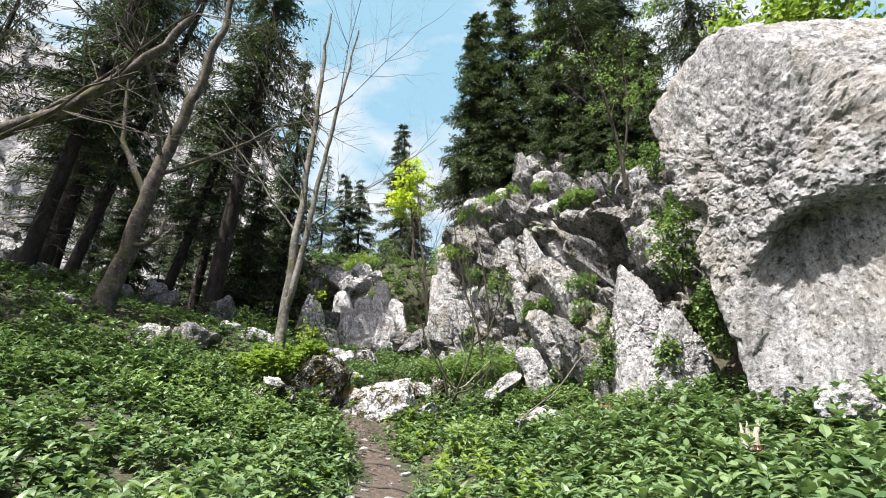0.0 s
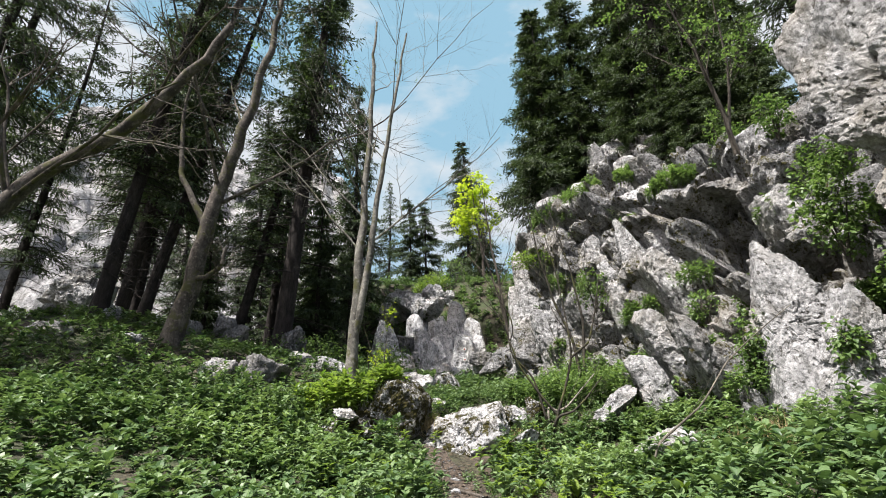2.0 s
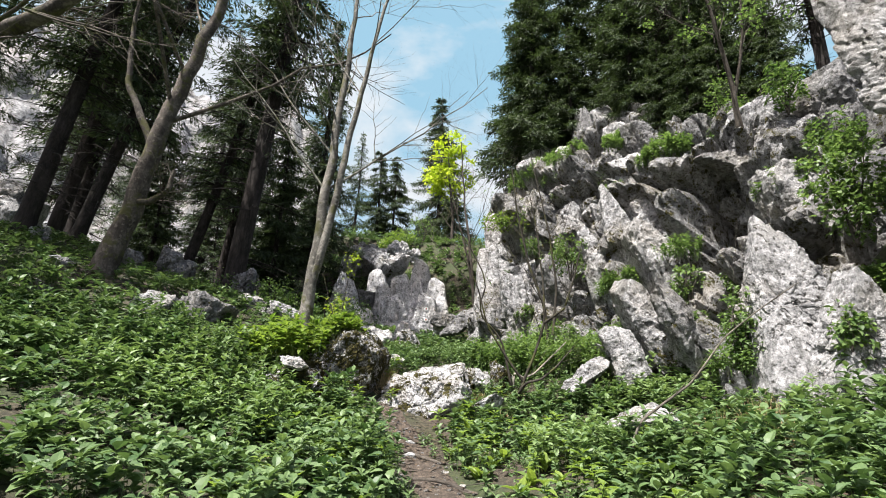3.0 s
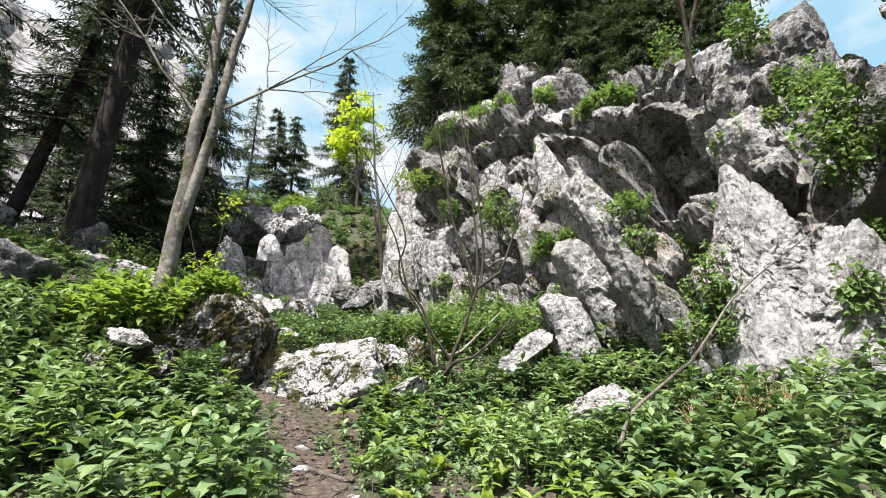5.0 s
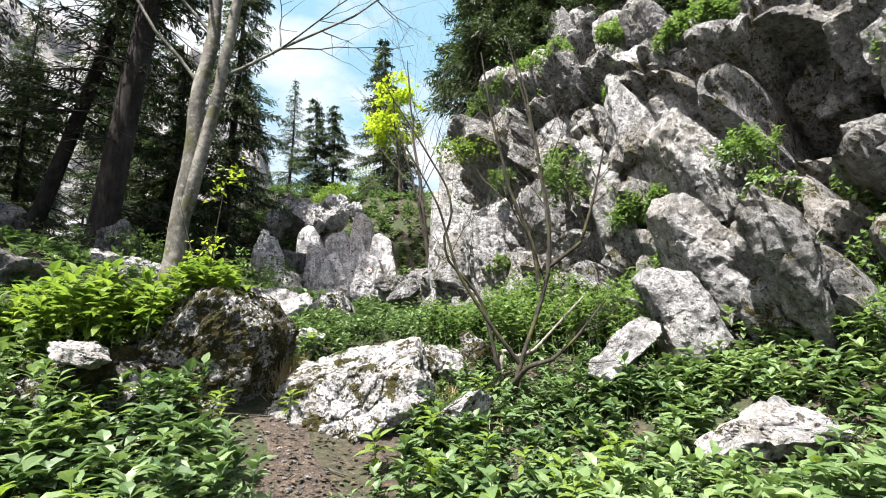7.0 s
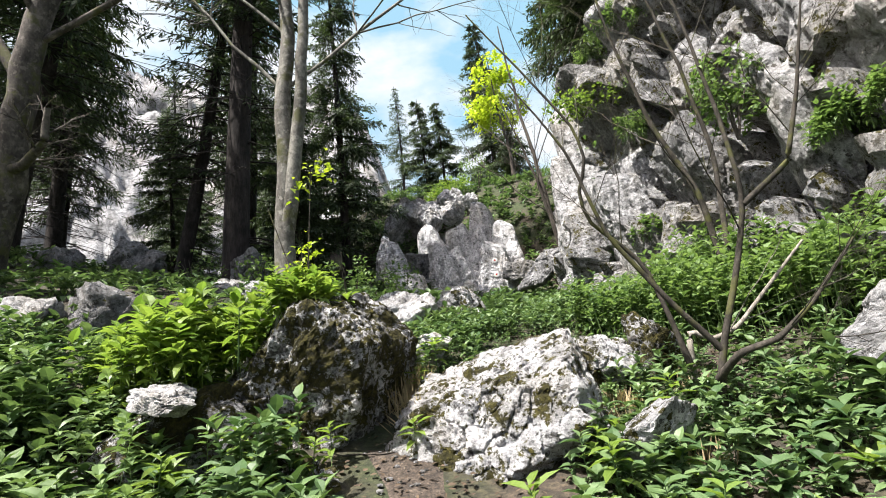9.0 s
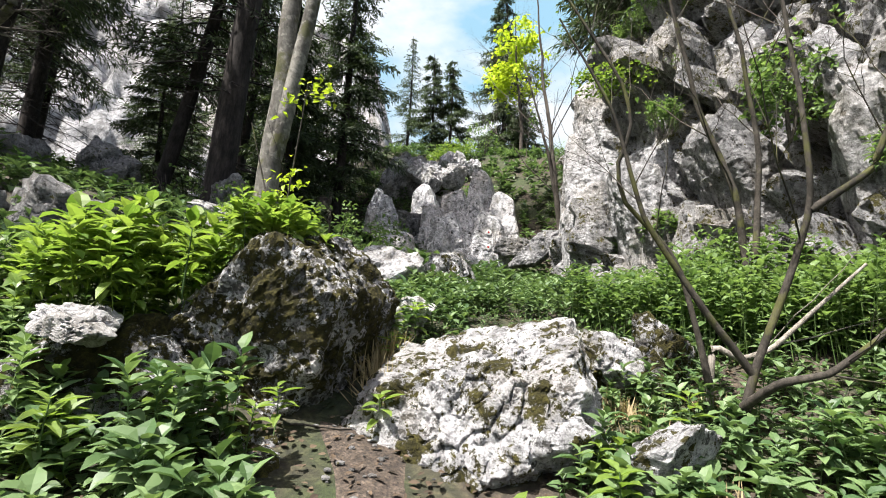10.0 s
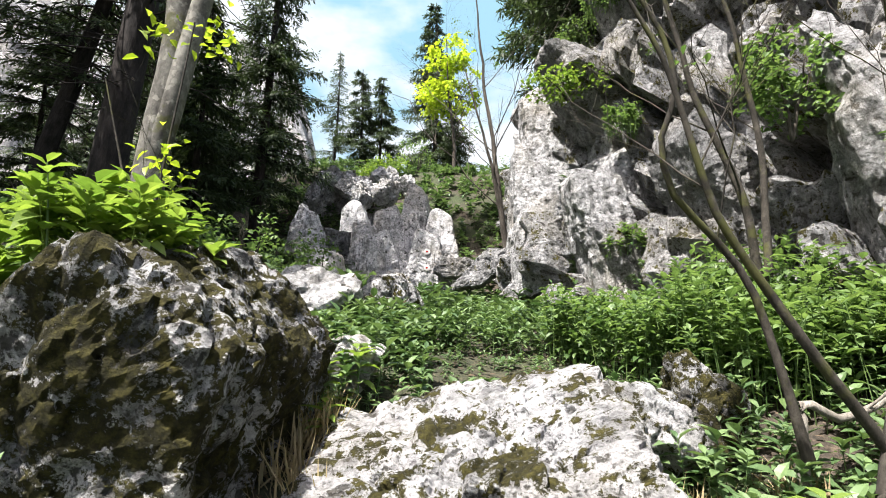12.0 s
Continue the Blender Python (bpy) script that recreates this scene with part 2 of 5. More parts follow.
def barky(name, dark, lightc, scale=5.0, stretch=(1, 1, 0.25), moss=False, depth=0.03):
    """Bark: furrowed grain, dark stains, and on mossy bark lichen spots and moss."""
    m, nt, b = nodes_of(name)
    n = tex_noise(nt, scale, 8, 0.7, stretch)
    fine = tex_noise(nt, scale * 6, 6, 0.7, stretch)
    big = tex_noise(nt, 1.6, 5, 0.65)
    c = ramp(nt, n, [(0.32, dark), (0.68, lightc)])
    c = mix(nt, 0.6, c, ramp(nt, fine, [(0.3, (0.15, 0.15, 0.15)), (0.7, (0.85, 0.85, 0.85))]), "OVERLAY")
    c = mix(nt, ramp(nt, big, [(0.45, (0.0,)), (0.62, (0.55,))]), c, tuple(x * 0.45 for x in dark))
    if moss:
        spots = tex_noise(nt, 11.0, 4, 0.55)
        c = mix(nt, ramp(nt, spots, [(0.56, (0.0,)), (0.62, (0.4,))]), c, tuple(min(0.55, x * 1.5) for x in lightc))
        c = mix(nt, ramp(nt, tex_noise(nt, 3.0, 6, 0.65), [(0.52, (0.0,)), (0.6, (0.75,))]), c, (0.06, 0.062, 0.018))
    nt.links.new(c, b.inputs["Base Color"])
    b.inputs["Roughness"].default_value = 0.9
    b.inputs["Specular IOR Level"].default_value = 0.2
    bumped(nt, b, maths(nt, "ADD", n, maths(nt, "MULTIPLY", fine, 0.35)), 0.9, depth)
    return m


def earth(name):
    """Forest soil: dark humus, litter and moss."""
    m, nt, b = nodes_of(name)
    big = tex_noise(nt, 0.8, 5, 0.6, coords="World")
    fine = tex_noise(nt, 18.0, 8, 0.7, coords="World")
    c = ramp(nt, fine, [(0.3, (0.012, 0.009, 0.006)), (0.5, (0.035, 0.026, 0.018)), (0.7, (0.1, 0.075, 0.05))])
    g = ramp(nt, fine, [(0.3, (0.009, 0.013, 0.004)), (0.7, (0.04, 0.055, 0.015))])
    c = mix(nt, ramp(nt, big, [(0.4, (0.0,)), (0.6, (1.0,))]), c, g)
    nt.links.new(c, b.inputs["Base Color"])
    b.inputs["Roughness"].default_value = 0.95
    bumped(nt, b, fine, 0.9, 0.03)
    return m


def dirt(name):
    m, nt, b = nodes_of(name)
    fine = tex_noise(nt, 14.0, 8, 0.7, coords="World")
    grit = tex_noise(nt, 60.0, 4, 0.6, coords="World")
    c = ramp(nt, fine, [(0.3, (0.02, 0.015, 0.011)), (0.5, (0.06, 0.044, 0.032)), (0.72, (0.14, 0.108, 0.082))])
    c = mix(nt, 0.85, c, ramp(nt, grit, [(0.32, (0.1, 0.1, 0.1)), (0.5, (0.5, 0.5, 0.5)), (0.68, (0.92, 0.9, 0.88))]), "OVERLAY")
    nt.links.new(c, b.inputs["Base Color"])
    b.inputs["Roughness"].default_value = 0.95
    bumped(nt, b, maths(nt, "ADD", fine, maths(nt, "MULTIPLY", grit, 0.25)), 1.0, 0.06)
    return m


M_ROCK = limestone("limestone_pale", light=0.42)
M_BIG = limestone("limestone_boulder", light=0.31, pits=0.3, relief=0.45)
M_CLIFF = limestone("limestone_cliff", moss=0.35, light=0.34, hole_shade=0.435)
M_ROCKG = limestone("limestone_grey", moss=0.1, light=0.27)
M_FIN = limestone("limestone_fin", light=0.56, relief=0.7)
M_FAR = limestone("limestone_far", light=0.43, scale=0.06, hole_shade=0.36)
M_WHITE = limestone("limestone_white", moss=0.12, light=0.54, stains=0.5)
M_MOSSY = limestone("limestone_mossy", moss=0.68, light=0.66, hole_shade=0.45)
M_PARTMOSS = limestone("limestone_part_mossy", moss=0.46, light=0.58, hole_shade=0.42, stains=0.4)
M_HERB = leafy("herb_leaf", (0.035, 0.075, 0.026), (0.145, 0.21, 0.086), 0.3)
M_HERB2 = leafy("bright_leaf", (0.075, 0.14, 0.024), (0.2, 0.27, 0.055), 0.48)
M_FRESH = leafy("fresh_herb_leaf", (0.07, 0.125, 0.035), (0.2, 0.275, 0.12), 0.35)
M_SPRUCE = leafy("spruce_needle", (0.02, 0.034, 0.015), (0.066, 0.094, 0.04), 0.25, 0.6)
M_YELLOW = leafy("young_maple_leaf", (0.25, 0.34, 0.02), (0.45, 0.53, 0.05), 0.5)
M_SHRUB = leafy("shrub_leaf", (0.045, 0.09, 0.026), (0.165, 0.24, 0.085), 0.45)
M_LITTER = leafy("dead_leaf", (0.025, 0.017, 0.011), (0.1, 0.07, 0.045), 0.1, 0.8)
M_BARK = barky("spruce_bark", (0.013, 0.011, 0.010), (0.055, 0.046, 0.042), 6.0)
M_BEECH = barky("beech_bark", (0.055, 0.05, 0.044), (0.21, 0.2, 0.175), 3.5, (1, 1, 0.6), True, 0.012)
M_OLD = barky("old_mossy_bark", (0.025, 0.021, 0.018), (0.14, 0.122, 0.105), 4.0, (1, 1, 0.5), True, 0.02)
M_TWIG = barky("twig_bark", (0.03, 0.025, 0.02), (0.11, 0.095, 0.08), 9.0)
M_SAPL = barky("sapling_bark", (0.016, 0.014, 0.011), (0.06, 0.052, 0.043), 14.0, (1, 1, 0.5), True, 0.006)
M_STRAW = leafy("dry_grass", (0.2, 0.15, 0.08), (0.42, 0.34, 0.2), 0.3, 0.7)
M_DEAD = barky("dead_wood", (0.06, 0.052, 0.042), (0.2, 0.18, 0.15), 9.0)
M_PAINTW = barky("white_paint", (0.6, 0.6, 0.58), (0.8, 0.8, 0.78), 20.0, (1, 1, 1), False, 0.002)
M_PAINTR = barky("red_paint", (0.35, 0.03, 0.02), (0.5, 0.05, 0.04), 20.0, (1, 1, 1), False, 0.002)
M_PALE = barky("pale_dead_wood", (0.13, 0.115, 0.095), (0.32, 0.29, 0.25), 9.0)
M_ROT = barky("rotten_wood", (0.06, 0.03, 0.015), (0.2, 0.1, 0.05), 9.0)
M_SPLIT = barky("split_wood", (0.3, 0.27, 0.21), (0.5, 0.46, 0.4), 12.0)
M_YOUNG = leafy("young_leaf", (0.2, 0.28, 0.02), (0.34, 0.42, 0.05), 0.5)
M_EARTH = earth("forest_soil")
M_DIRT = dirt("path_dirt")


# ---- ground ----
def smooth(a, b, x):
    """0 at a, 1 at b."""
    t = np.clip((np.asarray(x, float) - a) / (b - a), 0, 1)
    return t * t * (3 - 2 * t)


def cliff_foot(y):
    """x of the cliff's foot."""
    return np.interp(y, [-2, 4, 7, 9, 10.5, 13, 16, 18, 20, 24, 28, 34], [9, 6.6, 5.4, 4.2, 3.0, 2.2, 1.1, 0.3, -0.1, -0.2, 0.6, 3.0])


def base_z(x, y):
    """The slope without the cliff's rise."""
    mid = np.interp(y, [-600, -60, -10, 0, 5, 8, 9.6, 11.3, 13, 15, 20, 22.5, 25, 28, 31, 36, 60, 600], [-30, -9, -1.0, -0.02, 0.08, 0.28, 0.46, 0.85, 1.4, 1.85, 2.4, 2.7, 4.1, 7.0, 9.2, 9.9, 10.2, 10.2])
    left = np.maximum(0, -(x + 1.3))
    z = mid + (0.2 * np.minimum(left, 2.5) + 0.3 * np.clip(left - 2.5, 0, 9)) * (1 - 0.75 * smooth(14, 26, y))
    cap = np.interp(x, [-40, -11, -5.5], [6.6, 5.6, 20.0])
    z = np.where(z > cap - 1, cap - 1 + (1 - np.exp(-np.clip(z - cap + 1, 0, None))), z)
    return z + 0.2 * np.clip(x - 0.3, 0, 6) * (1 - 0.6 * smooth(14, 22, y))


def ground_z(x, y):
    x, y = np.asarray(x, float), np.asarray(y, float)
    z = base_z(x, y)
    d = x - cliff_foot(y)
    rise = np.interp(y, [-3, 3, 7, 10, 13, 16, 20, 24, 28, 34], [0, 0.3, 1.2, 3.0, 4.8, 5.2, 5.6, 4.6, 2.5, 0.0])
    wide = np.interp(y, [7, 10, 13, 16, 18, 24], [4.5, 3.2, 3.0, 2.0, 1.1, 1.0])
    z = z + rise * smooth(-0.15, 1.0, d / wide) + 0.55 * np.clip(d - wide * 0.8, 0, 5) * smooth(14.5, 18, y) * (1 - smooth(28, 36, y))
    p = np.stack([x.ravel(), y.ravel(), 0 * x.ravel()], 1)
    n = (0.1 * fbm(p * 0.7, 4, 5) + 0.35 * fbm(p * 0.15, 3, 9) * smooth(3, 12, np.hypot(p[:, 0] + 1, (p[:, 1] - 6) * 0.5))).reshape(x.shape)
    return z + n * (1 - 0.8 * np.exp(-((x - path_x(y)) / 0.6) ** 2))


def path_x(y):
    return np.interp(y, [-5, 0, 2, 5, 7.75, 9.8, 10.6, 11.3, 12.5, 14, 16, 20], [0.3, 0.0, -0.4, -0.75, -0.8, -1.45, -1.75, -2.1, -2.15, -1.6, -1.3, -1.2])


def gz(x, y):
    return float(ground_z(np.array([float(x)]), np.array([float(y)]))[0])


def spread_axis(inner0, inner1, step, outer):
    a = list(np.arange(inner0, inner1, step))
    s, v = step, a[0]
    lo = []
    while v > -outer:
        s *= 1.35
        v -= s
        lo.append(v)
    s, v, hi = step, a[-1], []
    while v < outer:
        s *= 1.35
        v += s
        hi.append(v)
    return np.array(lo[::-1] + a + hi)


gx, gy = spread_axis(-13, 9, 0.14, 650), spread_axis(-3, 34, 0.16, 650)
GX, GY = np.meshgrid(gx, gy)
GU = (GX - cliff_foot(GY)) / np.interp(GY, [9, 13, 19, 24], [0.95, 1.0, 0.75, 0.7])
under_cliff = smooth(0.0, 0.35, GU) * smooth(6.1, 5.5, GU) * smooth(9.8, 10.6, GY) * smooth(33, 31, GY)
GZ = ground_z(GX, GY) * (1 - under_cliff) + (base_z(GX, GY) - 0.3) * under_cliff
i, j = np.meshgrid(np.arange(len(gy) - 1), np.arange(len(gx) - 1), indexing="ij")
w = len(gx)
quads = np.stack([i * w + j, i * w + j + 1, (i + 1) * w + j + 1, (i + 1) * w + j], -1).reshape(-1)
ground = new("ground", mesh_np("ground", np.stack([GX, GY, GZ], -1).reshape(-1, 3), quads, np.full(len(quads) // 4, 4), M_EARTH))
tagged(ground, "dark forest soil with moss and litter", "ground", kind="structure")

py = np.arange(-4, 11.4, 0.07)
pa = np.linspace(-1, 1, 13)
PX = path_x(py)[:, None] + pa[None] * (0.31 + 0.1 * vnoise(np.stack([py * 1.3, py * 0, py * 0], 1), 3))[:, None]
PY = np.repeat(py[:, None], 13, 1)
PZ = ground_z(PX, PY) + 0.03 * (1 - np.abs(pa[None]) ** 3) - 0.012 + 0.025 * fbm(np.stack([PX.ravel(), PY.ravel(), 0 * PX.ravel()], 1) * 4, 4, 2).reshape(PX.shape) * (1 - np.abs(pa[None]))
i, j = np.meshgrid(np.arange(len(py) - 1), np.arange(12), indexing="ij")
quads = np.stack([i * 13 + j, i * 13 + j + 1, (i + 1) * 13 + j + 1, (i + 1) * 13 + j], -1).reshape(-1)
path = new("path", mesh_np("path", np.stack([PX, PY, PZ], -1).reshape(-1, 3), quads, np.full(len(quads) // 4, 4), M_DIRT))
tagged(path, "trodden brown dirt footpath with roots", "footpath", kind="structure")


# ---- rocks ----
def cells(p, seed, jitter=0.9):
    """Voronoi cells: distance to the nearest point, to the second nearest, and a value per cell."""
    i = np.floor(p).astype(np.int64)
    f1, f2, val = np.full(len(p), 9.0), np.full(len(p), 9.0), np.zeros(len(p))
    for dx in (-1, 0, 1):
        for dy in (-1, 0, 1):
            for dz in (-1, 0, 1):
                c = i + [dx, dy, dz]
                q = c + 0.5 + 0.5 * jitter * np.stack([hash3(c[:, 0], c[:, 1], c[:, 2], seed + k) for k in (0, 1, 2)], 1)
                g = np.linalg.norm(p - q, axis=1)
                near = g < f1
                f2 = np.where(near, f1, np.minimum(f2, g))
                val = np.where(near, hash3(c[:, 0], c[:, 1], c[:, 2], seed + 7), val)
                f1 = np.where(near, g, f1)
    return f1, f2, val


ICO = {}


def ico(level):
    if level not in ICO:
        bm = bmesh.new()
        bmesh.ops.create_icosphere(bm, subdivisions=level, radius=1.0)
        bm.verts.ensure_lookup_table()
        ICO[level] = (np.array([v.co for v in bm.verts]), np.array([[v.index for v in f.verts] for f in bm.faces]).ravel())
        bm.free()
    return ICO[level]


def rock_mesh(name, size, seed, level=4, facets=13, taper=0.0, flute=0.0, rough=1.0, material=None, sharp=45.0, cut=0.62, hollow=(), planes=(), unit=None):
    """A weathered block: cut by planes, narrowed to its top by taper, fluted by rain, broken by ridged noise."""
    r = np.random.default_rng(seed)
    d, tri = ico(level)
    size = np.asarray(size, float)
    n = r.normal(size=(facets, 3))
    n /= np.linalg.norm(n, axis=1)[:, None]
    h = r.uniform(cut, 1.0, facets)
    if planes:
        n, h = np.array([p[:3] for p in planes], float), np.array([p[3] for p in planes], float)
        n /= np.linalg.norm(n, axis=1)[:, None]
    q = np.maximum(d @ n.T, 0.02) / h
    rad = 1.0 / (np.sum(q ** sharp, 1) ** (1.0 / sharp))
    v = d * (rad if planes else np.minimum(rad, 1.35))[:, None]
    if not planes:
        v /= np.abs(v).max(0)
    k = 1 - taper * (v[:, 2] + 1) / 2
    v = v * np.stack([k, k, np.ones(len(v))], 1) * size
    off = r.uniform(-50, 50, 3)
    m = unit or float(np.mean(size))
    p = v + off
    a = 0.1 * m * rough
    push = a * fbm(p * (1.0 / m), 2, seed)
    q = p + 0.12 * m * np.stack([vnoise(p * (1.6 / m), seed + c) for c in (1, 2, 3)], 1)
    f1, f2, val = cells(q * (1.5 / m) * [1.15, 1.15, 0.7], seed + 5)
    push += rough * m * (0.075 * val - 0.09 * np.exp(-((f2 - f1) / 0.1) ** 2))
    k = 1.0 / max(0.16, 0.2 * m)
    g1, g2, val2 = cells(q * k * [1.1, 1.1, 0.75], seed + 6)
    push += rough * (0.17 / k) * (0.5 * val2 - 0.5 * np.exp(-((g2 - g1) / 0.14) ** 2))
    push += min(0.03, 0.06 * m) * fbm(p * 7, 3, seed + 9, True)
    pits = fbm(p * 3.2, 2, seed + 31)
    push -= min(0.09, 0.12 * m) * np.clip(pits - 0.28, 0, 1) * 2.0
    if level > 5:
        c1, c2, val3 = cells(q * [8.0, 8.0, 6.0], seed + 7)
        push += 0.024 * val3 - 0.022 * np.exp(-((c2 - c1) / 0.12) ** 2)
    if flute:
        push += flute * fbm(p * [5.0, 5.0, 0.7], 2, seed + 3, True)
    for hx, hy, hz, rx, ry, rz, depth in hollow:
        g = np.linalg.norm((v - (hx, hy, hz)) / (rx, ry, rz), axis=1) + 0.12 * fbm(p * 1.3, 3, seed + 41)
        push -= depth * np.exp(-g ** 10)
    v = v + d * push[:, None]
    return mesh_np(name, v, tri, np.full(len(tri) // 3, 3), material or M_ROCK, level < 5)


def rock(x, y, z, sx, sy, sz, seed, rx=0, ry=0, rz=0, level=4, name="rock", label="grey weathered limestone rock among herbs", category="rock", group="", material=None, **shape):
    """A rock whose middle lies at x, y, z, with half sizes sx, sy, sz."""
    ob = new(name, rock_mesh(name, (sx, sy, sz), seed, level, material=material, **shape))
    ob.matrix_world = pose(x, y, z, rx, ry, rz)
    return tagged(ob, label, category, group)



# cliff wall: a broken face over the rise, in leaning blocks with deep joints
cs, cu = np.arange(9.6, 33.5, 0.05), np.linspace(-0.6, 6.5, 150)
CY = np.repeat(cs[:, None], len(cu), 1)
CX = cliff_foot(CY) + cu[None] * np.interp(CY, [9, 13, 19, 24], [0.95, 1.0, 0.75, 0.7])
CZ = ground_z(CX, CY)
P = np.stack([CX, CY, CZ], -1)
N = np.cross(np.gradient(P, axis=1), np.gradient(P, axis=0)).reshape(-1, 3)
N /= np.linalg.norm(N, axis=1)[:, None]
N *= np.sign(N[:, 2:])
P = P.reshape(-1, 3)
lean = Matrix.Rotation(radians(-28), 3, "Y") @ Matrix.Rotation(radians(10), 3, "X")
Q = P @ np.array(lean) + 0.35 * np.stack([fbm(P * 0.9, 3, 60 + k) for k in range(3)], 1)
f1, f2, val = cells(Q * [1 / 1.0, 1 / 1.15, 1 / 2.3], 3)
g1, g2, val2 = cells(Q * [1 / 0.42, 1 / 0.5, 1 / 0.95], 8)
push = 0.55 * val + 0.16 * val2 - 1.15 * np.exp(-((f2 - f1) / 0.13) ** 2) - 0.16 * np.exp(-((g2 - g1) / 0.1) ** 2) + 0.14 * fbm(P * 1.4, 4, 71, True) + 0.035 * fbm(P * 6, 3, 72, True)
for cx, cy, cz, cr in ((4.5, 11.8, 4.4, 0.85), (5.0, 12.9, 5.1, 0.9), (4.9, 13.6, 6.4, 0.8), (3.2, 16.4, 5.6, 0.6), (2.6, 15.0, 3.9, 0.5), (4.2, 12.5, 4.8, 0.45)):
    push -= 1.6 * np.exp(-(np.linalg.norm(P - (cx, cy, cz), axis=1) / cr) ** 4)
edge = np.minimum.reduce([smooth(0, 0.6, CY - 9.6), smooth(0, 2, 33.5 - CY), smooth(0, 0.4, cu[None] + 0.6 + 0 * CY)]).ravel()
P = P + N * ((push + 0.22) * edge - 0.35 * (1 - edge))[:, None]
i, j = np.meshgrid(np.arange(len(cs) - 1), np.arange(len(cu) - 1), indexing="ij")
w = len(cu)
quads = np.stack([i * w + j, i * w + j + 1, (i + 1) * w + j + 1, (i + 1) * w + j], -1).reshape(-1)
tagged(new("cliff", mesh_np("cliff", P, quads, np.full(len(quads) // 4, 4), M_CLIFF, False)), "broken grey limestone cliff with deep dark joints", "cliff", kind="structure")

# big boulder beside the path
rock(5.9, 7.6, 4.6, 1, 1, 1, 11, 0, 0, 0, 7, "boulder", "huge pale grey limestone boulder with an overhanging hollow", "boulder", rough=0.2, sharp=30.0, material=M_BIG, unit=2.6, planes=(
    (-0.915, -0.4, 0, 1.31), (-0.05, -0.28, 0.96, 3.05), (-0.05, -0.8, 0.6, 2.3), (-0.2, 0.95, -0.225, 0.95), (-0.3, 0.7, 0.65, 2.75), (-0.7, 0.1, 0.7, 3.0),
    (0.3, -0.95, 0, 2.9), (1, 0.3, 0, 2.0), (0, 0, -1, 3.8)), hollow=((-0.8, -1.75, -2.3, 1.7, 1.5, 1.6, 0.85), (-1.3, 0.75, -0.3, 0.5, 0.6, 0.5, 0.3)))
# boulder and mossy rock at the path
rock(-1.46, 11.8, 0.99, 1, 1, 1, 21, 0, 0, 0, 7, "boulder", "white pitted limestone boulder with moss beside the path", "boulder", material=M_PARTMOSS, rough=0.34, unit=0.95, planes=(
    (-0.19, -0.25, 0.95, 0.51), (-0.15, -0.9, 0.42, 0.55), (0.95, -0.1, 0.3, 0.82), (-0.85, -0.2, 0.5, 0.8), (-0.95, 0, 0.1, 1.0), (0.45, -0.55, -0.7, 0.55), (0, 1, 0.1, 0.65), (0, 0, -1, 0.75)))
rock(-0.52, 12.45, 1.42, 0.28, 0.3, 0.3, 24, 10, -30, 30, 5, "rock", "small white limestone rock beside a boulder", "rock", material=M_PARTMOSS)
rock(-0.12, 12.75, 1.5, 0.32, 0.3, 0.34, 25, 0, 0, 70, 5, "rock", "mossy limestone rock beside the path", "rock", material=M_MOSSY)
rock(-3.3, 11.75, 1.3, 1, 1, 1, 29, 0, 0, 0, 7, "boulder", "dark mossy limestone boulder with herbs growing on top", "boulder", material=M_MOSSY, rough=0.5, unit=0.95, planes=(
    (0.94, -0.1, -0.33, 0.84), (0.15, -0.95, -0.22, 0.62), (0.75, -0.1, 0.65, 1.16), (-0.05, -0.15, 1, 1.0), (-0.6, -0.45, 0.65, 0.6), (-1, 0, 0, 1.0), (0, 1, 0.1, 0.75), (0, 0, -1, 0.85), (0.75, -0.3, -0.6, 0.75)))
rock(-3.75, 10.8, 1.15, 0.75, 0.55, 0.55, 23, 0, 0, 60, 5, "rock", "mossy limestone rock under herbs", "rock", material=M_MOSSY)
rock(-2.95, 10.85, 0.85, 0.6, 0.45, 0.5, 28, 0, 0, 20, 5, "rock", "mossy limestone rock under herbs", "rock", material=M_MOSSY)
rock(-3.5, 10.6, 1.66, 0.27, 0.25, 0.11, 26, 0, 10, 10, 5, "rock", "flat white limestone rock lying on moss", "rock", material=M_WHITE)
# fins
rock(4.0, 10.1, 2.6, 1, 1, 1, 31, 0, 0, 0, 6, "rock", "tall pale pointed limestone slab", "rock", rough=0.28, unit=1.0, sharp=40.0, material=M_BIG, flute=0.02, planes=(
    (-0.068, -0.935, 0.347, 0.37), (-0.983, 0, 0.185, 0.485), (0.77, 0, 0.637, 0.84), (1, 0, 0.05, 0.42), (0, 1, 0.1, 0.4), (0, 0, -1, 1.5), (-0.8, -0.55, 0.25, 0.6)))
rock(4.35, 9.2, 2.05, 1, 1, 1, 32, 0, 0, 0, 6, "rock", "pale pointed limestone fin beside a huge boulder", "rock", rough=0.28, unit=0.8, sharp=40.0, material=M_BIG, flute=0.02, planes=(
    (-0.1, -0.95, 0.2, 0.4), (-0.93, 0, 0.37, 0.42), (0.9, 0, 0.44, 0.36), (0, 1, 0.1, 0.35), (0, 0, -1, 1.1), (0.5, -0.8, 0.2, 0.5)))
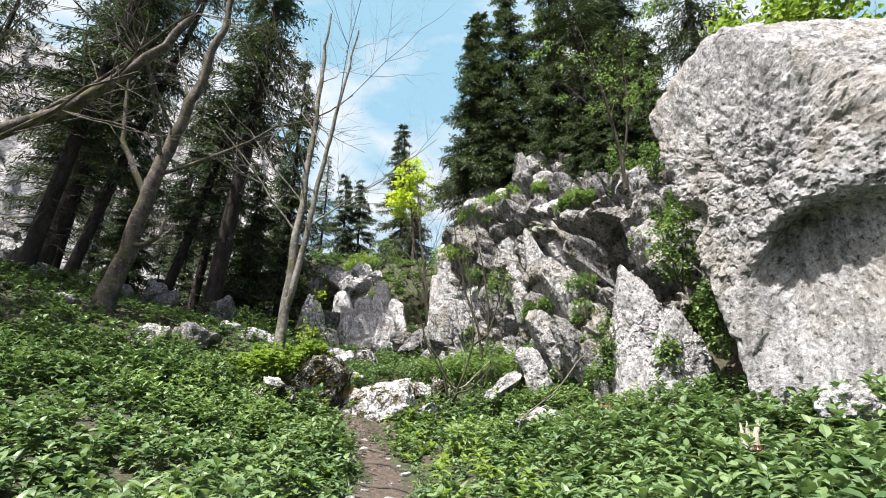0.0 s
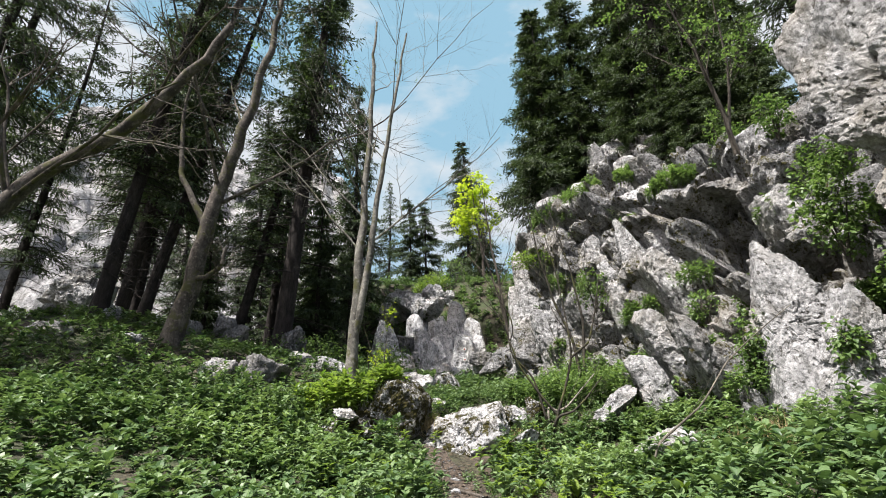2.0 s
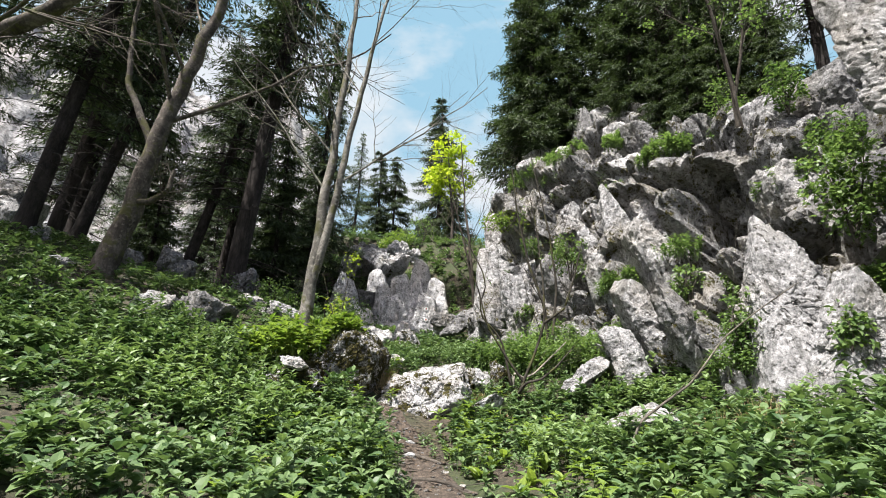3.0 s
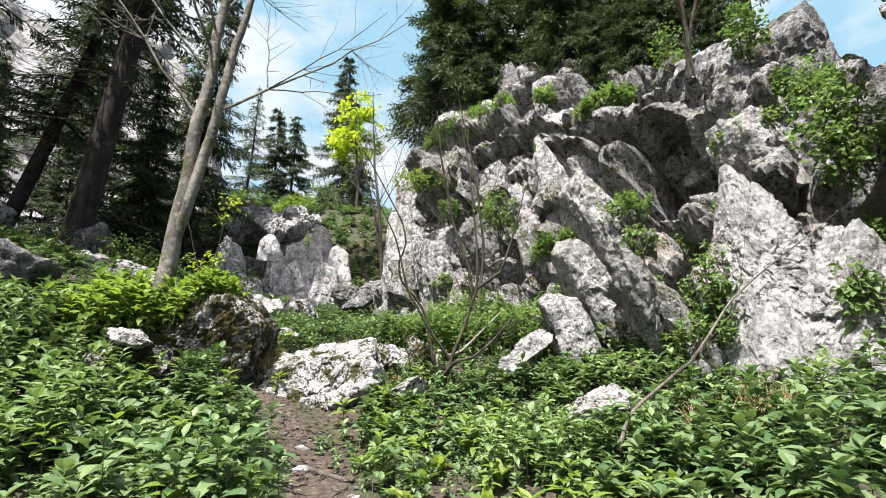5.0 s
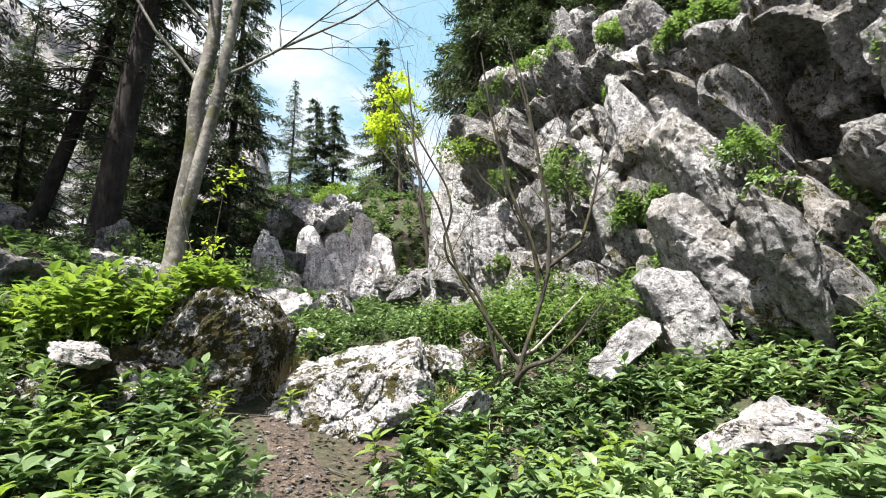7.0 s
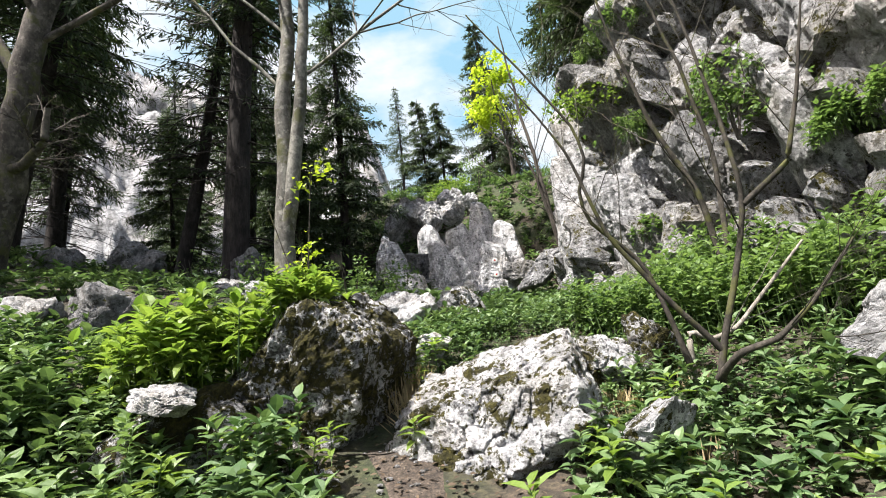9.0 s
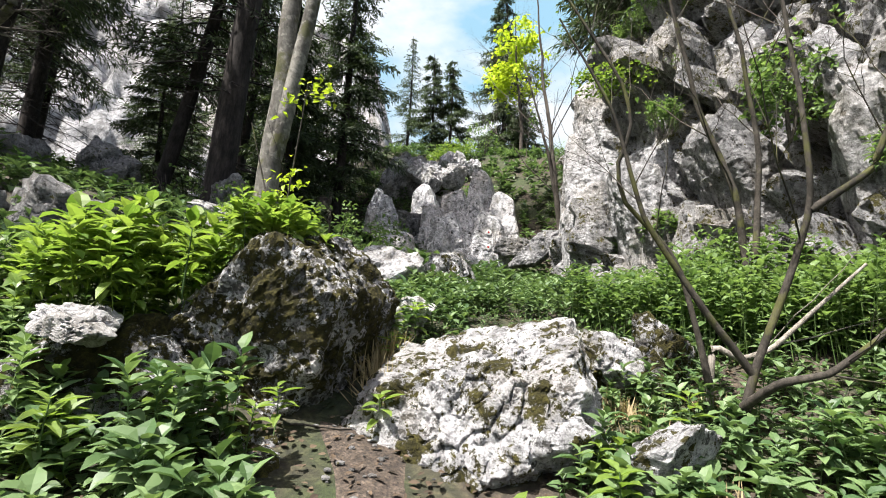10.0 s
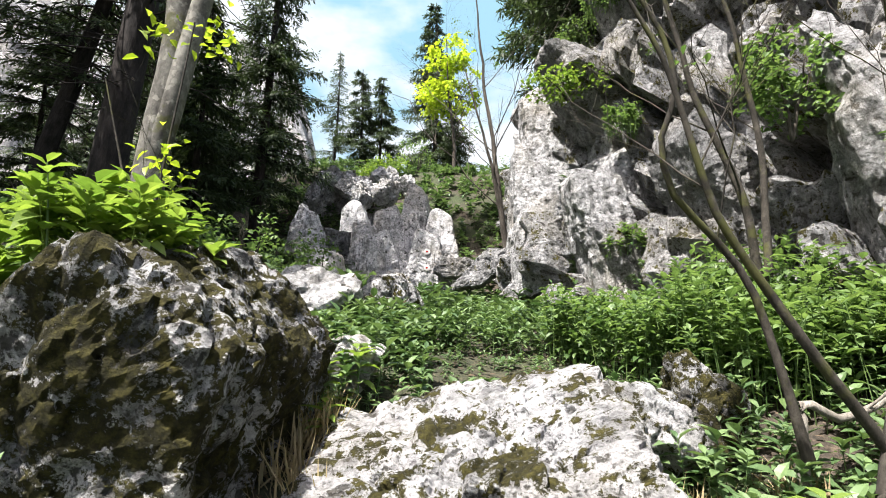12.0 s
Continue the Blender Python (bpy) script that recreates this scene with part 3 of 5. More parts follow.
# slab and leaning rocks
rock(2.85, 11.0, 2.45, 0.36, 0.45, 0.95, 33, 0, -22, 10, 5, "rock", "grey leaning limestone slab at the cliff foot", "rock", taper=0.25, rough=0.55, material=M_ROCKG)
rock(1.3, 11.65, 1.55, 0.62, 0.35, 0.22, 34, 0, -36, 20, 5, "rock", "white tilted limestone block", "rock", material=M_ROCK, facets=9, rough=0.7)
rock(1.9, 10.2, 0.98, 0.58, 0.42, 0.22, 35, 0, 0, 10, 5, "rock", "low white limestone rock among herbs", "rock", material=M_WHITE)
rock(-3.2, 14.9, 2.25, 0.55, 0.45, 0.5, 36, 0, 20, 10, 5, "rock", "pale limestone rock in the slope", "rock", material=M_WHITE)
rock(-2.35, 15.6, 2.35, 0.4, 0.35, 0.4, 37, 0, -10, 40, 5, "rock", "mossy limestone rock in the slope", "rock", material=M_PARTMOSS)
rock(-0.42, 11.2, 1.02, 0.36, 0.22, 0.2, 38, 8, -40, 20, 5, "rock", "white tilted limestone rock with moss beside the path", "rock", material=M_PARTMOSS, facets=8, rough=0.6)


def slab_planes(sx, sy, sz, seed, wild=0.1):
    """Planes of an upright slab with a slanting, broken top; half sizes sx, sy, sz."""
    r = np.random.default_rng(seed)
    k = r.uniform(-0.25, 0.25)
    base = ((-0.97, -0.1, 0.16, sx), (0.97, -0.05, 0.2, sx), (0, -0.98, 0.18, sy), (0, 1, 0.05, sy), (-0.5 - k, -0.15, 0.85, sz * (0.88 + 0.2 * k)),
            (0.55 - k, -0.15, 0.83, sz * (0.84 - 0.2 * k)), (0, 0, -1, sz), (-0.62, -0.75, 0.12, (sx + sy) * 0.6), (0.68, -0.7, 0.1, (sx + sy) * 0.63))
    return tuple((*(np.array(p[:3]) + r.normal(0, wild, 3)), p[3]) for p in base)


def fin(x, y, top, half, height, seed, ry=0.0, label="grey pointed limestone fin on the slope"):
    rock(x, y, top - height / 2, 1, 1, 1, seed, 0, ry, 0, 5, "rock", label, "rock", "fins on the slope", material=M_FIN, flute=0.04, rough=0.3, unit=half * 1.6, sharp=22.0, planes=slab_planes(half, half * 0.8, height / 2, seed, 0.06))


fin(-3.2, 25.4, 7.1, 0.72, 5.0, 40)
fin(-3.2, 24.3, 5.85, 0.5, 3.6, 44, -3)
fin(-2.35, 24.1, 5.85, 0.62, 3.8, 43, 5)
fin(-2.65, 23.2, 5.05, 0.58, 2.9, 41)
fin(-4.1, 22.7, 4.75, 0.42, 2.2, 42)
fin(-3.75, 23.2, 5.0, 0.4, 2.4, 58, -5)
fin(-5.22, 21.6, 4.2, 0.24, 1.2, 45)
fin(-4.88, 21.6, 4.1, 0.27, 1.2, 46)
fin(-3.4, 22.1, 3.65, 0.26, 1.0, 59)
fin(-3.0, 22.3, 3.5, 0.22, 0.9, 56)
fin(-6.1, 23.6, 5.7, 0.3, 1.6, 57, -6)
fin(-6.7, 24.4, 6.1, 0.3, 1.6, 55, 4)
rock(-4.9, 27.4, 5.5, 1.9, 1.3, 1.7, 61, 0, 0, 0, 5, "rock", "grey limestone crag below white blocks", "rock", material=M_FIN, rough=0.7)
fin(-3.5, 23.7, 5.2, 0.45, 2.8, 64, -3)
fin(-3.9, 24.9, 6.3, 0.6, 3.6, 65, -5)
fin(-4.6, 24.4, 5.6, 0.5, 2.6, 66, -4)
fin(-5.1, 25.3, 6.4, 0.6, 3.2, 67, -6)
rock(-6.9, 27.2, 7.0, 1.2, 0.9, 1.3, 47, 0, 0, 0, 5, "rock", "grey limestone mass behind pointed fins", "rock")
rock(-5.6, 24.6, 5.0, 0.7, 0.5, 0.55, 62, 0, 0, 30, 5, "rock", "grey limestone rock among shrubs on the slope", "rock", material=M_ROCKG)
for k in range(20):
    x, y = -4.9 + rng.uniform(-1.3, 1.3), 27.0 + rng.uniform(-0.9, 1.6)
    s = rng.uniform(0.3, 0.62)
    rock(x, y, max(gz(x, y), 6.7 + 0.55 * (y - 26)) + 0.3 * s, s, s * 0.9, s * 1.1, 60 + k, 0, 0, k * 47, 5, "rock", "bright white limestone block on the slope", "rock", "blocks on the slope", material=M_WHITE)
rock(-1.0, 20.8, 3.5, 0.95, 0.4, 0.34, 48, 0, -42, 0, 5, "rock", "dark slanting limestone slab below fins", "rock", material=M_ROCKG, rough=0.6)
rock(-1.75, 22.5, 3.75, 0.6, 0.4, 0.35, 49, 0, 14, 0, 5, "rock", "dark slanting limestone slab below fins", "rock", material=M_ROCKG, rough=0.6)
rock(-2.35, 13.1, 1.75, 0.42, 0.35, 0.3, 63, 0, -25, 20, 5, "rock", "pale pointed limestone rock behind a mossy boulder", "rock", material=M_WHITE)
# rocks under the left wood
rock(-9.6, 16.4, 4.2, 0.75, 0.6, 0.95, 50, 0, 0, 0, 5, "rock", "dark pitted limestone outcrop under spruces", "rock", material=M_ROCKG, rough=1.4)
rock(-8.5, 18.6, 4.2, 0.65, 0.6, 0.75, 51, 0, 0, 40, 5, "rock", "dark pitted limestone outcrop under spruces", "rock", material=M_ROCKG, rough=1.4)
rock(-5.7, 15.2, 2.95, 0.75, 0.5, 0.4, 52, 0, -8, 0, 5, "rock", "pale limestone rock beside a beech", "rock")
rock(-6.7, 15.6, 3.25, 0.5, 0.5, 0.4, 53, 0, -8, 0, 5, "rock", "pale limestone rock beside a beech", "rock")
rock(-14.5, 15.5, 6.0, 1.3, 1.0, 1.0, 54, 0, 0, 0, 5, "boulder", "pale rounded boulder under spruces", "boulder")
for k in range(46):
    x, y = rng.uniform(-16, -5.5), rng.uniform(11, 24)
    s = rng.uniform(0.2, 0.6)
    rock(x, y, gz(x, y) + 0.05, s * 1.2, s, s * 0.7, 200 + k, 0, 0, k * 33, 4 if s > 0.35 else 3, "rock", "grey limestone rock on the wood floor", "rock", "rocks under the wood", material=(M_ROCK, M_ROCKG)[k % 2], rough=1.2)

# leaning blocks standing out of the cliff
def block(x, y, z, sx, sy, sz, seed, ry, rz=0, material=None, label="grey limestone block of a broken cliff"):
    rock(x, y, z, 1, 1, 1, seed, 0, ry, rz, 5, "rock", label, "rock", "cliff blocks", flute=0.035, rough=0.42, unit=(sx + sy + sz) / 3, sharp=40.0, material=material, planes=slab_planes(sx * 0.72, sy * 0.75, sz * 0.85, seed, 0.12))


block(4.1, 15.6, 6.6, 0.75, 0.9, 1.5, 701, -38, 0, M_WHITE)
block(4.3, 18.4, 9.5, 0.75, 0.7, 2.0, 702, -14)
block(3.4, 18.9, 9.6, 0.6, 0.7, 2.1, 703, -4, 10, M_ROCKG)
block(5.5, 16.4, 8.6, 1.5, 1.0, 0.5, 704, 18, 0, M_ROCKG, "dark overhanging limestone slab on the cliff")
block(4.7, 12.8, 6.05, 0.95, 0.75, 0.27, 723, 14, 0, M_ROCKG, "dark overhanging limestone slab on the cliff")
block(3.75, 14.3, 5.2, 0.6, 0.7, 1.05, 705, -34, 0, M_WHITE)
block(3.2, 13.2, 4.2, 0.5, 0.6, 0.95, 706, -30)
block(2.6, 12.2, 2.7, 0.42, 0.5, 0.9, 707, -28, 8)
block(3.3, 11.6, 2.4, 0.35, 0.4, 0.8, 708, -30, 0, M_ROCKG)
block(2.1, 11.9, 2.0, 0.35, 0.4, 0.6, 709, -20, 0)
block(5.55, 12.2, 6.2, 0.65, 0.8, 1.5, 710, -6, 0, M_ROCK)
block(5.05, 11.9, 5.5, 0.3, 0.4, 0.55, 726, -34, 10, M_ROCKG)
block(5.6, 11.3, 5.2, 0.42, 0.45, 0.8, 725, -20, 0, M_ROCK)
block(6.4, 11.6, 6.6, 0.8, 0.8, 1.1, 711, -24, 20, M_ROCKG)
block(5.0, 11.0, 4.6, 0.5, 0.5, 0.8, 712, -25)
block(5.9, 10.4, 4.2, 0.8, 0.6, 1.2, 713, -10, 0, M_ROCKG)
block(4.8, 11.6, 3.6, 0.4, 0.4, 0.8, 714, -34, 0, M_ROCKG)
block(1.6, 18.4, 4.3, 1.0, 0.9, 1.35, 715, -8, 20)
block(0.5, 20.2, 6.3, 1.0, 0.9, 1.5, 716, -10, 0)
block(2.0, 19.1, 6.7, 1.3, 0.9, 1.7, 717, -12, 0, M_WHITE)
block(0.15, 19.7, 4.6, 0.95, 0.8, 1.9, 718, -8)
block(0.8, 17.6, 3.6, 0.65, 0.6, 1.3, 719, -18)
block(2.8, 17.0, 5.6, 1.0, 0.8, 1.7, 720, -15)
block(1.9, 16.2, 3.9, 0.6, 0.7, 1.2, 721, -24, 0, M_ROCKG)
block(0.3, 22.4, 5.0, 0.8, 0.8, 1.7, 722, -2, 0, M_ROCKG)
r = np.random.default_rng(5)
for k in range(26):
    y = r.uniform(11.0, 25)
    d = r.uniform(0.2, 4.0)
    x = float(cliff_foot(y)) + d * (0.9 if y < 17 else 0.6)
    s = r.uniform(0.45, 0.8) * (1 + 0.35 * (y > 15))
    block(x, y, gz(x, y) + 0.15 * s, 0.55 * s, 0.7 * s, 1.2 * s, 100 + k, r.uniform(-40, -16), r.uniform(-15, 25), (M_ROCK, M_ROCKG, M_WHITE)[k % 3])
# two leaning pillars
rock(2.3, 14.2, 3.9, 0.34, 0.5, 1.7, 171, 0, -14, 0, 5, "rock", "tall leaning limestone pillar of the cliff", "rock", rough=0.5, facets=10)
rock(3.0, 13.9, 4.3, 0.42, 0.55, 2.0, 172, 0, -12, 10, 5, "rock", "tall leaning limestone pillar of the cliff", "rock", rough=0.5, facets=10)
# stones on the path
for k in range(26):
    y = rng.uniform(1.5, 10.5)
    x = float(path_x(y)) + rng.uniform(-0.4, 0.4)
    s = rng.uniform(0.03, 0.1)
    rock(x, y, gz(x, y) + 0.01, s * 1.3, s, s * 0.5, 300 + k, 0, 0, k * 51, 2, "stone", "small pale stone on the path", "stone", "stones on the path", material=M_WHITE)

# far mountain
mu, mv = np.linspace(-62, -12, 120), np.linspace(0, 1, 60)
MU, MV = np.meshgrid(np.radians(mu), mv)
top = 98 + 22 * fbm(np.stack([mu * 0.12, 0 * mu, 0 * mu], 1), 4, 80)
top = top * smooth(-11, -24, mu) + 6
MR = 120 + 60 * MV + 6 * fbm(np.stack([MU.ravel() * 18, MV.ravel() * 6, 0 * MU.ravel()], 1), 5, 81, True).reshape(MU.shape)
MZ = 2 + top[None] * MV ** 0.8 + 4 * fbm(np.stack([MU.ravel() * 40, MV.ravel() * 9, 0 * MU.ravel()], 1), 4, 83, True).reshape(MU.shape)
P = np.stack([MR * np.sin(MU), MR * np.cos(MU), MZ], -1).reshape(-1, 3)
i, j = np.meshgrid(np.arange(59), np.arange(119), indexing="ij")
quads = np.stack([i * 120 + j, i * 120 + j + 1, (i + 1) * 120 + j + 1, (i + 1) * 120 + j], -1).reshape(-1)
tagged(new("backdrop", mesh_np("backdrop", P, quads, np.full(len(quads) // 4, 4), M_FAR)), "pale bare limestone mountainside beyond the wood", "mountain", kind="structure")


# glowing card with clouds over the mountains, added to brighten the sky ahead
M_SKYGLOW, nt, b = nodes_of("sky_glow")
puffs = tex_noise(nt, 0.006, 6, 0.55, (1, 1, 1.6), coords="World")
glow = nt.nodes.new("ShaderNodeEmission")
nt.links.new(ramp(nt, puffs, [(0.42, (0.4, 0.68, 0.88)), (0.58, (0.9, 0.95, 1.0))]), glow.inputs["Color"])
glow.inputs["Strength"].default_value = 0.35
nt.links.new(glow.outputs[0], nt.nodes["Material Output"].inputs["Surface"])
cu_, cv_ = np.radians(np.linspace(-75, 75, 61)), np.linspace(-20, 520, 31)
CU, CV = np.meshgrid(cu_, cv_)
P = np.stack([420 * np.sin(CU), 420 * np.cos(CU), CV + 6 * vnoise(np.stack([CU.ravel() * 4, CV.ravel() * 0, CV.ravel() * 0], 1), 90).reshape(CU.shape)], -1).reshape(-1, 3)
i, j = np.meshgrid(np.arange(30), np.arange(60), indexing="ij")
quads = np.stack([i * 61 + j, (i + 1) * 61 + j, (i + 1) * 61 + j + 1, i * 61 + j + 1], -1).reshape(-1)
tagged(new("backdrop", mesh_np("backdrop", P, quads, np.full(len(quads) // 4, 4), M_SKYGLOW)), "glowing pale blue sky card with white clouds beyond the mountains", "sky", kind="structure")


# ---- trees ----
def spruce_meshes(height, crown, seed, spread=2.6, thick=0.021, dense=1.0):
    r = np.random.default_rng(seed)
    t = Shape()
    zs = np.linspace(-0.6, height, 16)
    bend = np.stack([0.1 * np.sin(zs * 0.3 + seed), 0.1 * np.cos(zs * 0.25), zs], 1)
    rad = thick * height * (1 - zs / height * 0.97) + 0.01
    rad[0] *= 1.4
    t.tube(bend, rad, 12)
    f, tw = Shape(), Shape()
    # dead lower branches
    for b in range(int(crown * 11)):
        z, a, L = r.uniform(1.2, crown + 2.5), r.uniform(0, 6.28), r.uniform(0.5, 2.3)
        s = np.linspace(0, 1, 5)
        pts = np.stack([np.cos(a) * L * s, np.sin(a) * L * s, z - 0.3 * L * s ** 2 + r.normal(0, 0.03, 5)], 1)
        tw.tube(pts, 0.018 * (1 - 0.8 * s), 4)
        for q in (1, 2, 3):
            w, l2 = a + r.choice([-1, 1]) * r.uniform(0.5, 1.1), L * r.uniform(0.2, 0.45)
            tw.tube(pts[q] + np.array([np.cos(w), np.sin(w), r.uniform(-0.5, 0.1)]) * l2 * np.linspace(0, 1, 3)[:, None], np.array([0.009, 0.006, 0.003]), 3)
    z = crown
    while z < height - 0.15:
        u = (z - crown) / (height - crown)
        reach = spread * (1 - u) ** 0.8 * min(1, 0.6 + u * 4) + 0.2
        for b in range(r.integers(4, 7)):
            a, L = r.uniform(0, 2 * np.pi), reach * r.uniform(0.6, 1.15)
            s = np.linspace(0, 1, 7)
            pts = np.stack([np.cos(a) * L * s, np.sin(a) * L * s, z + L * (0.12 * s - 0.5 * s ** 2 + 0.2 * s ** 4)], 1)
            tw.tube(pts[::2], 0.026 * (1 - s[::2] * 0.85) * (0.5 + L / 3), 4)
            m = int((22 + 62 * L) * dense)
            q = r.uniform(0.1, 1.0, m)
            base = np.stack([np.interp(q, s, pts[:, c]) for c in range(3)], 1)
            side = np.where(r.random(m) < 0.5, 1.0, -1.0)
            yaw = a + side * r.uniform(0.25, 1.25, m)
            # side twigs: a row of sprays along each
            tl = (0.16 + 0.2 * L * (1 - q * 0.7)) * r.uniform(0.6, 1.3, m)
            pitch = r.uniform(-0.9, 0.0, m)
            dv = np.stack([np.cos(yaw) * np.cos(pitch), np.sin(yaw) * np.cos(pitch), np.sin(pitch)], 1)
            for step in (0.0, 0.45, 0.85):
                blades_into(f, base + dv * (tl * step)[:, None], yaw + r.normal(0, 0.45, m), pitch + r.normal(-0.1, 0.3, m), tl * 0.6, r.uniform(0.032, 0.062, m), r.uniform(-0.9, 0.9, m))
        z += r.uniform(0.3, 0.5)
    return t.mesh("trunk", M_BARK), tw.mesh("bough", M_BARK), f.mesh("crown", M_SPRUCE, False)


SPRUCE = {}


def spruce(x, y, kind, scale=1.0, rz=0.0, rx=0.0, ry=0.0, label="tall dark green spruce with a bare lower trunk", z=None, group="spruces"):
    ob = new("spruce_tree")
    for me, nm in zip(SPRUCE[kind], ("trunk", "bough", "crown")):
        o = under(new(nm, me), ob)
        if nm != "trunk":
            tagged(o, kind="stuff")
    ob.matrix_world = pose(x, y, (gz(x, y) if z is None else z) - 0.1, rx, ry, 0) @ pose(0, 0, 0, 0, 0, rz) @ Matrix.Scale(scale, 4)
    return tagged(ob, label, "tree", group)


SPRUCE["tall"] = spruce_meshes(21, 5.0, 3, 2.4, 0.0115, 0.3)
SPRUCE["tall2"] = spruce_meshes(19, 3.8, 4, 2.3, 0.0105, 0.3)
SPRUCE["slim"] = spruce_meshes(20, 6.0, 9, 1.6, 0.0125, 0.4)
SPRUCE["mid"] = spruce_meshes(16, 2.2, 8, 2.1, 0.012, 0.6)
SPRUCE["full"] = spruce_meshes(12, 0.9, 5, 2.2, 0.014, 0.95)
SPRUCE["small"] = spruce_meshes(8, 0.6, 6, 1.7, 0.014, 0.85)
spruce(-18.5, 14.0, "tall", 1.0, 33, 0, 6)
spruce(-20.5, 18.0, "tall2", 1.0, 73, 0, 6)
spruce(-19.0, 22.0, "tall", 1.0, 113, 0, 5)
# three spruces out of view, added so their shadows fall on the left meadow
spruce(-17.0, 3.2, "tall", 1.0, 193, 0, 5)
spruce(-15.5, 6.6, "tall2", 1.1, 233, 0, 6)
spruce(-12.6, -2.5, "tall2", 1.0, 313, 0, 3)
spruce(-12.4, 14.0, "tall", 0.95, 10, 0, 11)
spruce(-12.0, 15.5, "tall2", 0.95, 60, 0, 14)
spruce(-9.0, 19.1, "slim", 1.4, 130, 0, 4)
spruce(-11.7, 19.8, "tall2", 1.05, 200, 0, 14)
spruce(-8.5, 24.9, "mid", 1.0, 250, 0, 2, "dark spruce with low boughs on the slope")
spruce(-14.5, 17.0, "tall", 1.0, 300, 0, 9)
spruce(-15.5, 11.0, "tall2", 1.0, 20, 0, 9)
spruce(-16.0, 19.5, "tall", 1.0, 80, 0, 6)
spruce(-12.8, 25.0, "tall", 1.0, 160, 0, 4)
r = np.random.default_rng(12)
for k in range(7):
    x, y = -11 - 2.6 * k % 24 - r.uniform(0, 2), r.uniform(27, 44)
    spruce(x, y, ("tall", "tall2", "full")[k % 3], r.uniform(0.8, 1.1), r.uniform(0, 360), 0, r.uniform(0, 5))
for k in range(8):
    x, y = -9.5 - 1.7 * k + r.uniform(-0.8, 0.8), r.uniform(22, 36)
    spruce(x, y, "small", r.uniform(0.6, 1.15), r.uniform(0, 360), label="dark young spruce under the tall spruces", group="young spruces")
spruce(-9.6, 23.5, "small", 0.8, 75, label="dark young spruce on the slope")
spruce(1.7, 20.8, "full", 0.95, 0, label="dense dark spruce on top of the cliff")
spruce(3.4, 21.5, "full", 1.15, 50, label="dense dark spruce on top of the cliff")
spruce(5.2, 20.0, "full", 1.0, 100, label="dense dark spruce on top of the cliff")
spruce(2.2, 24.5, "full", 1.2, 150, label="dense dark spruce on top of the cliff")
spruce(6.2, 17.0, "tall2", 0.8, 210, 0, -8, label="leaning dark spruce on top of the cliff")
spruce(7.6, 19.0, "full", 1.1, 260, label="dense dark spruce on top of the cliff")
spruce(9.4, 15.5, "tall2", 0.9, 300, label="dense dark spruce on top of the cliff")
spruce(8.2, 22.5, "full", 1.2, 330, label="dense dark spruce on top of the cliff")
for x, y, k in ((5.1, 14.7, 0.42), (5.8, 14.3, 0.5), (4.7, 15.6, 0.45), (5.5, 15.2, 0.55), (6.5, 13.3, 0.4), (3.0, 19.6, 0.7), (4.6, 17.6, 0.8), (5.9, 15.6, 0.75), (2.2, 20.0, 0.6), (6.8, 14.2, 0.7)):
    spruce(x, y, "small", k, x * 77, label="dark young spruce on the edge of the cliff", group="young spruces")
spruce(-3.65, 41, "full", 1.33, label="dark spruce behind a yellow-green maple", z=9.6)
spruce(-2.4, 38, "small", 0.9, 40, label="dark young spruce below a maple", z=9.4)
spruce(-8.6, 40, "small", 1.28, label="slender dark spruce on the skyline", z=9.8)
spruce(-7.2, 40.2, "small", 1.22, 90, label="slender dark spruce on the skyline", z=9.8)


def wobble(points, seed, amount=0.03, n=24):
    """A smooth, slightly crooked line through the given points."""
    p = np.asarray(points, float)
    t = np.r_[0, np.cumsum(np.linalg.norm(np.diff(p, axis=0), axis=1))]
    u = np.linspace(0, t[-1], n)
    q = np.stack([np.interp(u, t, p[:, c]) for c in range(3)], 1)
    q[1:-1] = 0.15 * q[:-2] + 0.7 * q[1:-1] + 0.15 * q[2:]
    return q + amount * np.stack([vnoise(np.stack([u * 2.2, 0 * u + seed, 0 * u + c * 7], 1), seed) for c in range(3)], 1) * smooth(0, 0.4, u)[:, None]


def bough(shape, tips, line, rad, depth, r, up=0.5, spreadf=1.0, every=(2, 5)):
    """Side branches off a line, branching again depth times."""
    shape.tube(line, rad, 8 if rad[0] > 0.05 else 5)
    if depth == 0:
        tips.append(line[-1])
        tips.append(line[len(line) // 2])
        return
    n = len(line)
    L = np.linalg.norm(np.diff(line, axis=0), axis=1).sum()
    for k in range(int(r.integers(*every))):
        s = int(r.uniform(0.3, 0.97) * (n - 1))
        d = line[min(s + 1, n - 1)] - line[max(s - 1, 0)]
        d = d / (np.linalg.norm(d) + 1e-9)
        out = r.normal(size=3)
        out -= d * (out @ d)
        out /= np.linalg.norm(out)
        way = d * 0.7 + out * 0.8 * spreadf + np.array([0, 0, up * 0.6])
        way /= np.linalg.norm(way)
        ln = L * r.uniform(0.28, 0.55)
        m = 8
        u = np.linspace(0, 1, m)[:, None]
        pts = line[s] + way * ln * u + np.array([0, 0, 1.0]) * up * 0.25 * ln * u ** 2 + r.normal(0, 0.02 * ln, (m, 3)) * u
        bough(shape, tips, pts, np.linspace(rad[s] * 0.6, rad[s] * 0.18, m), depth - 1, r, up, spreadf, every)


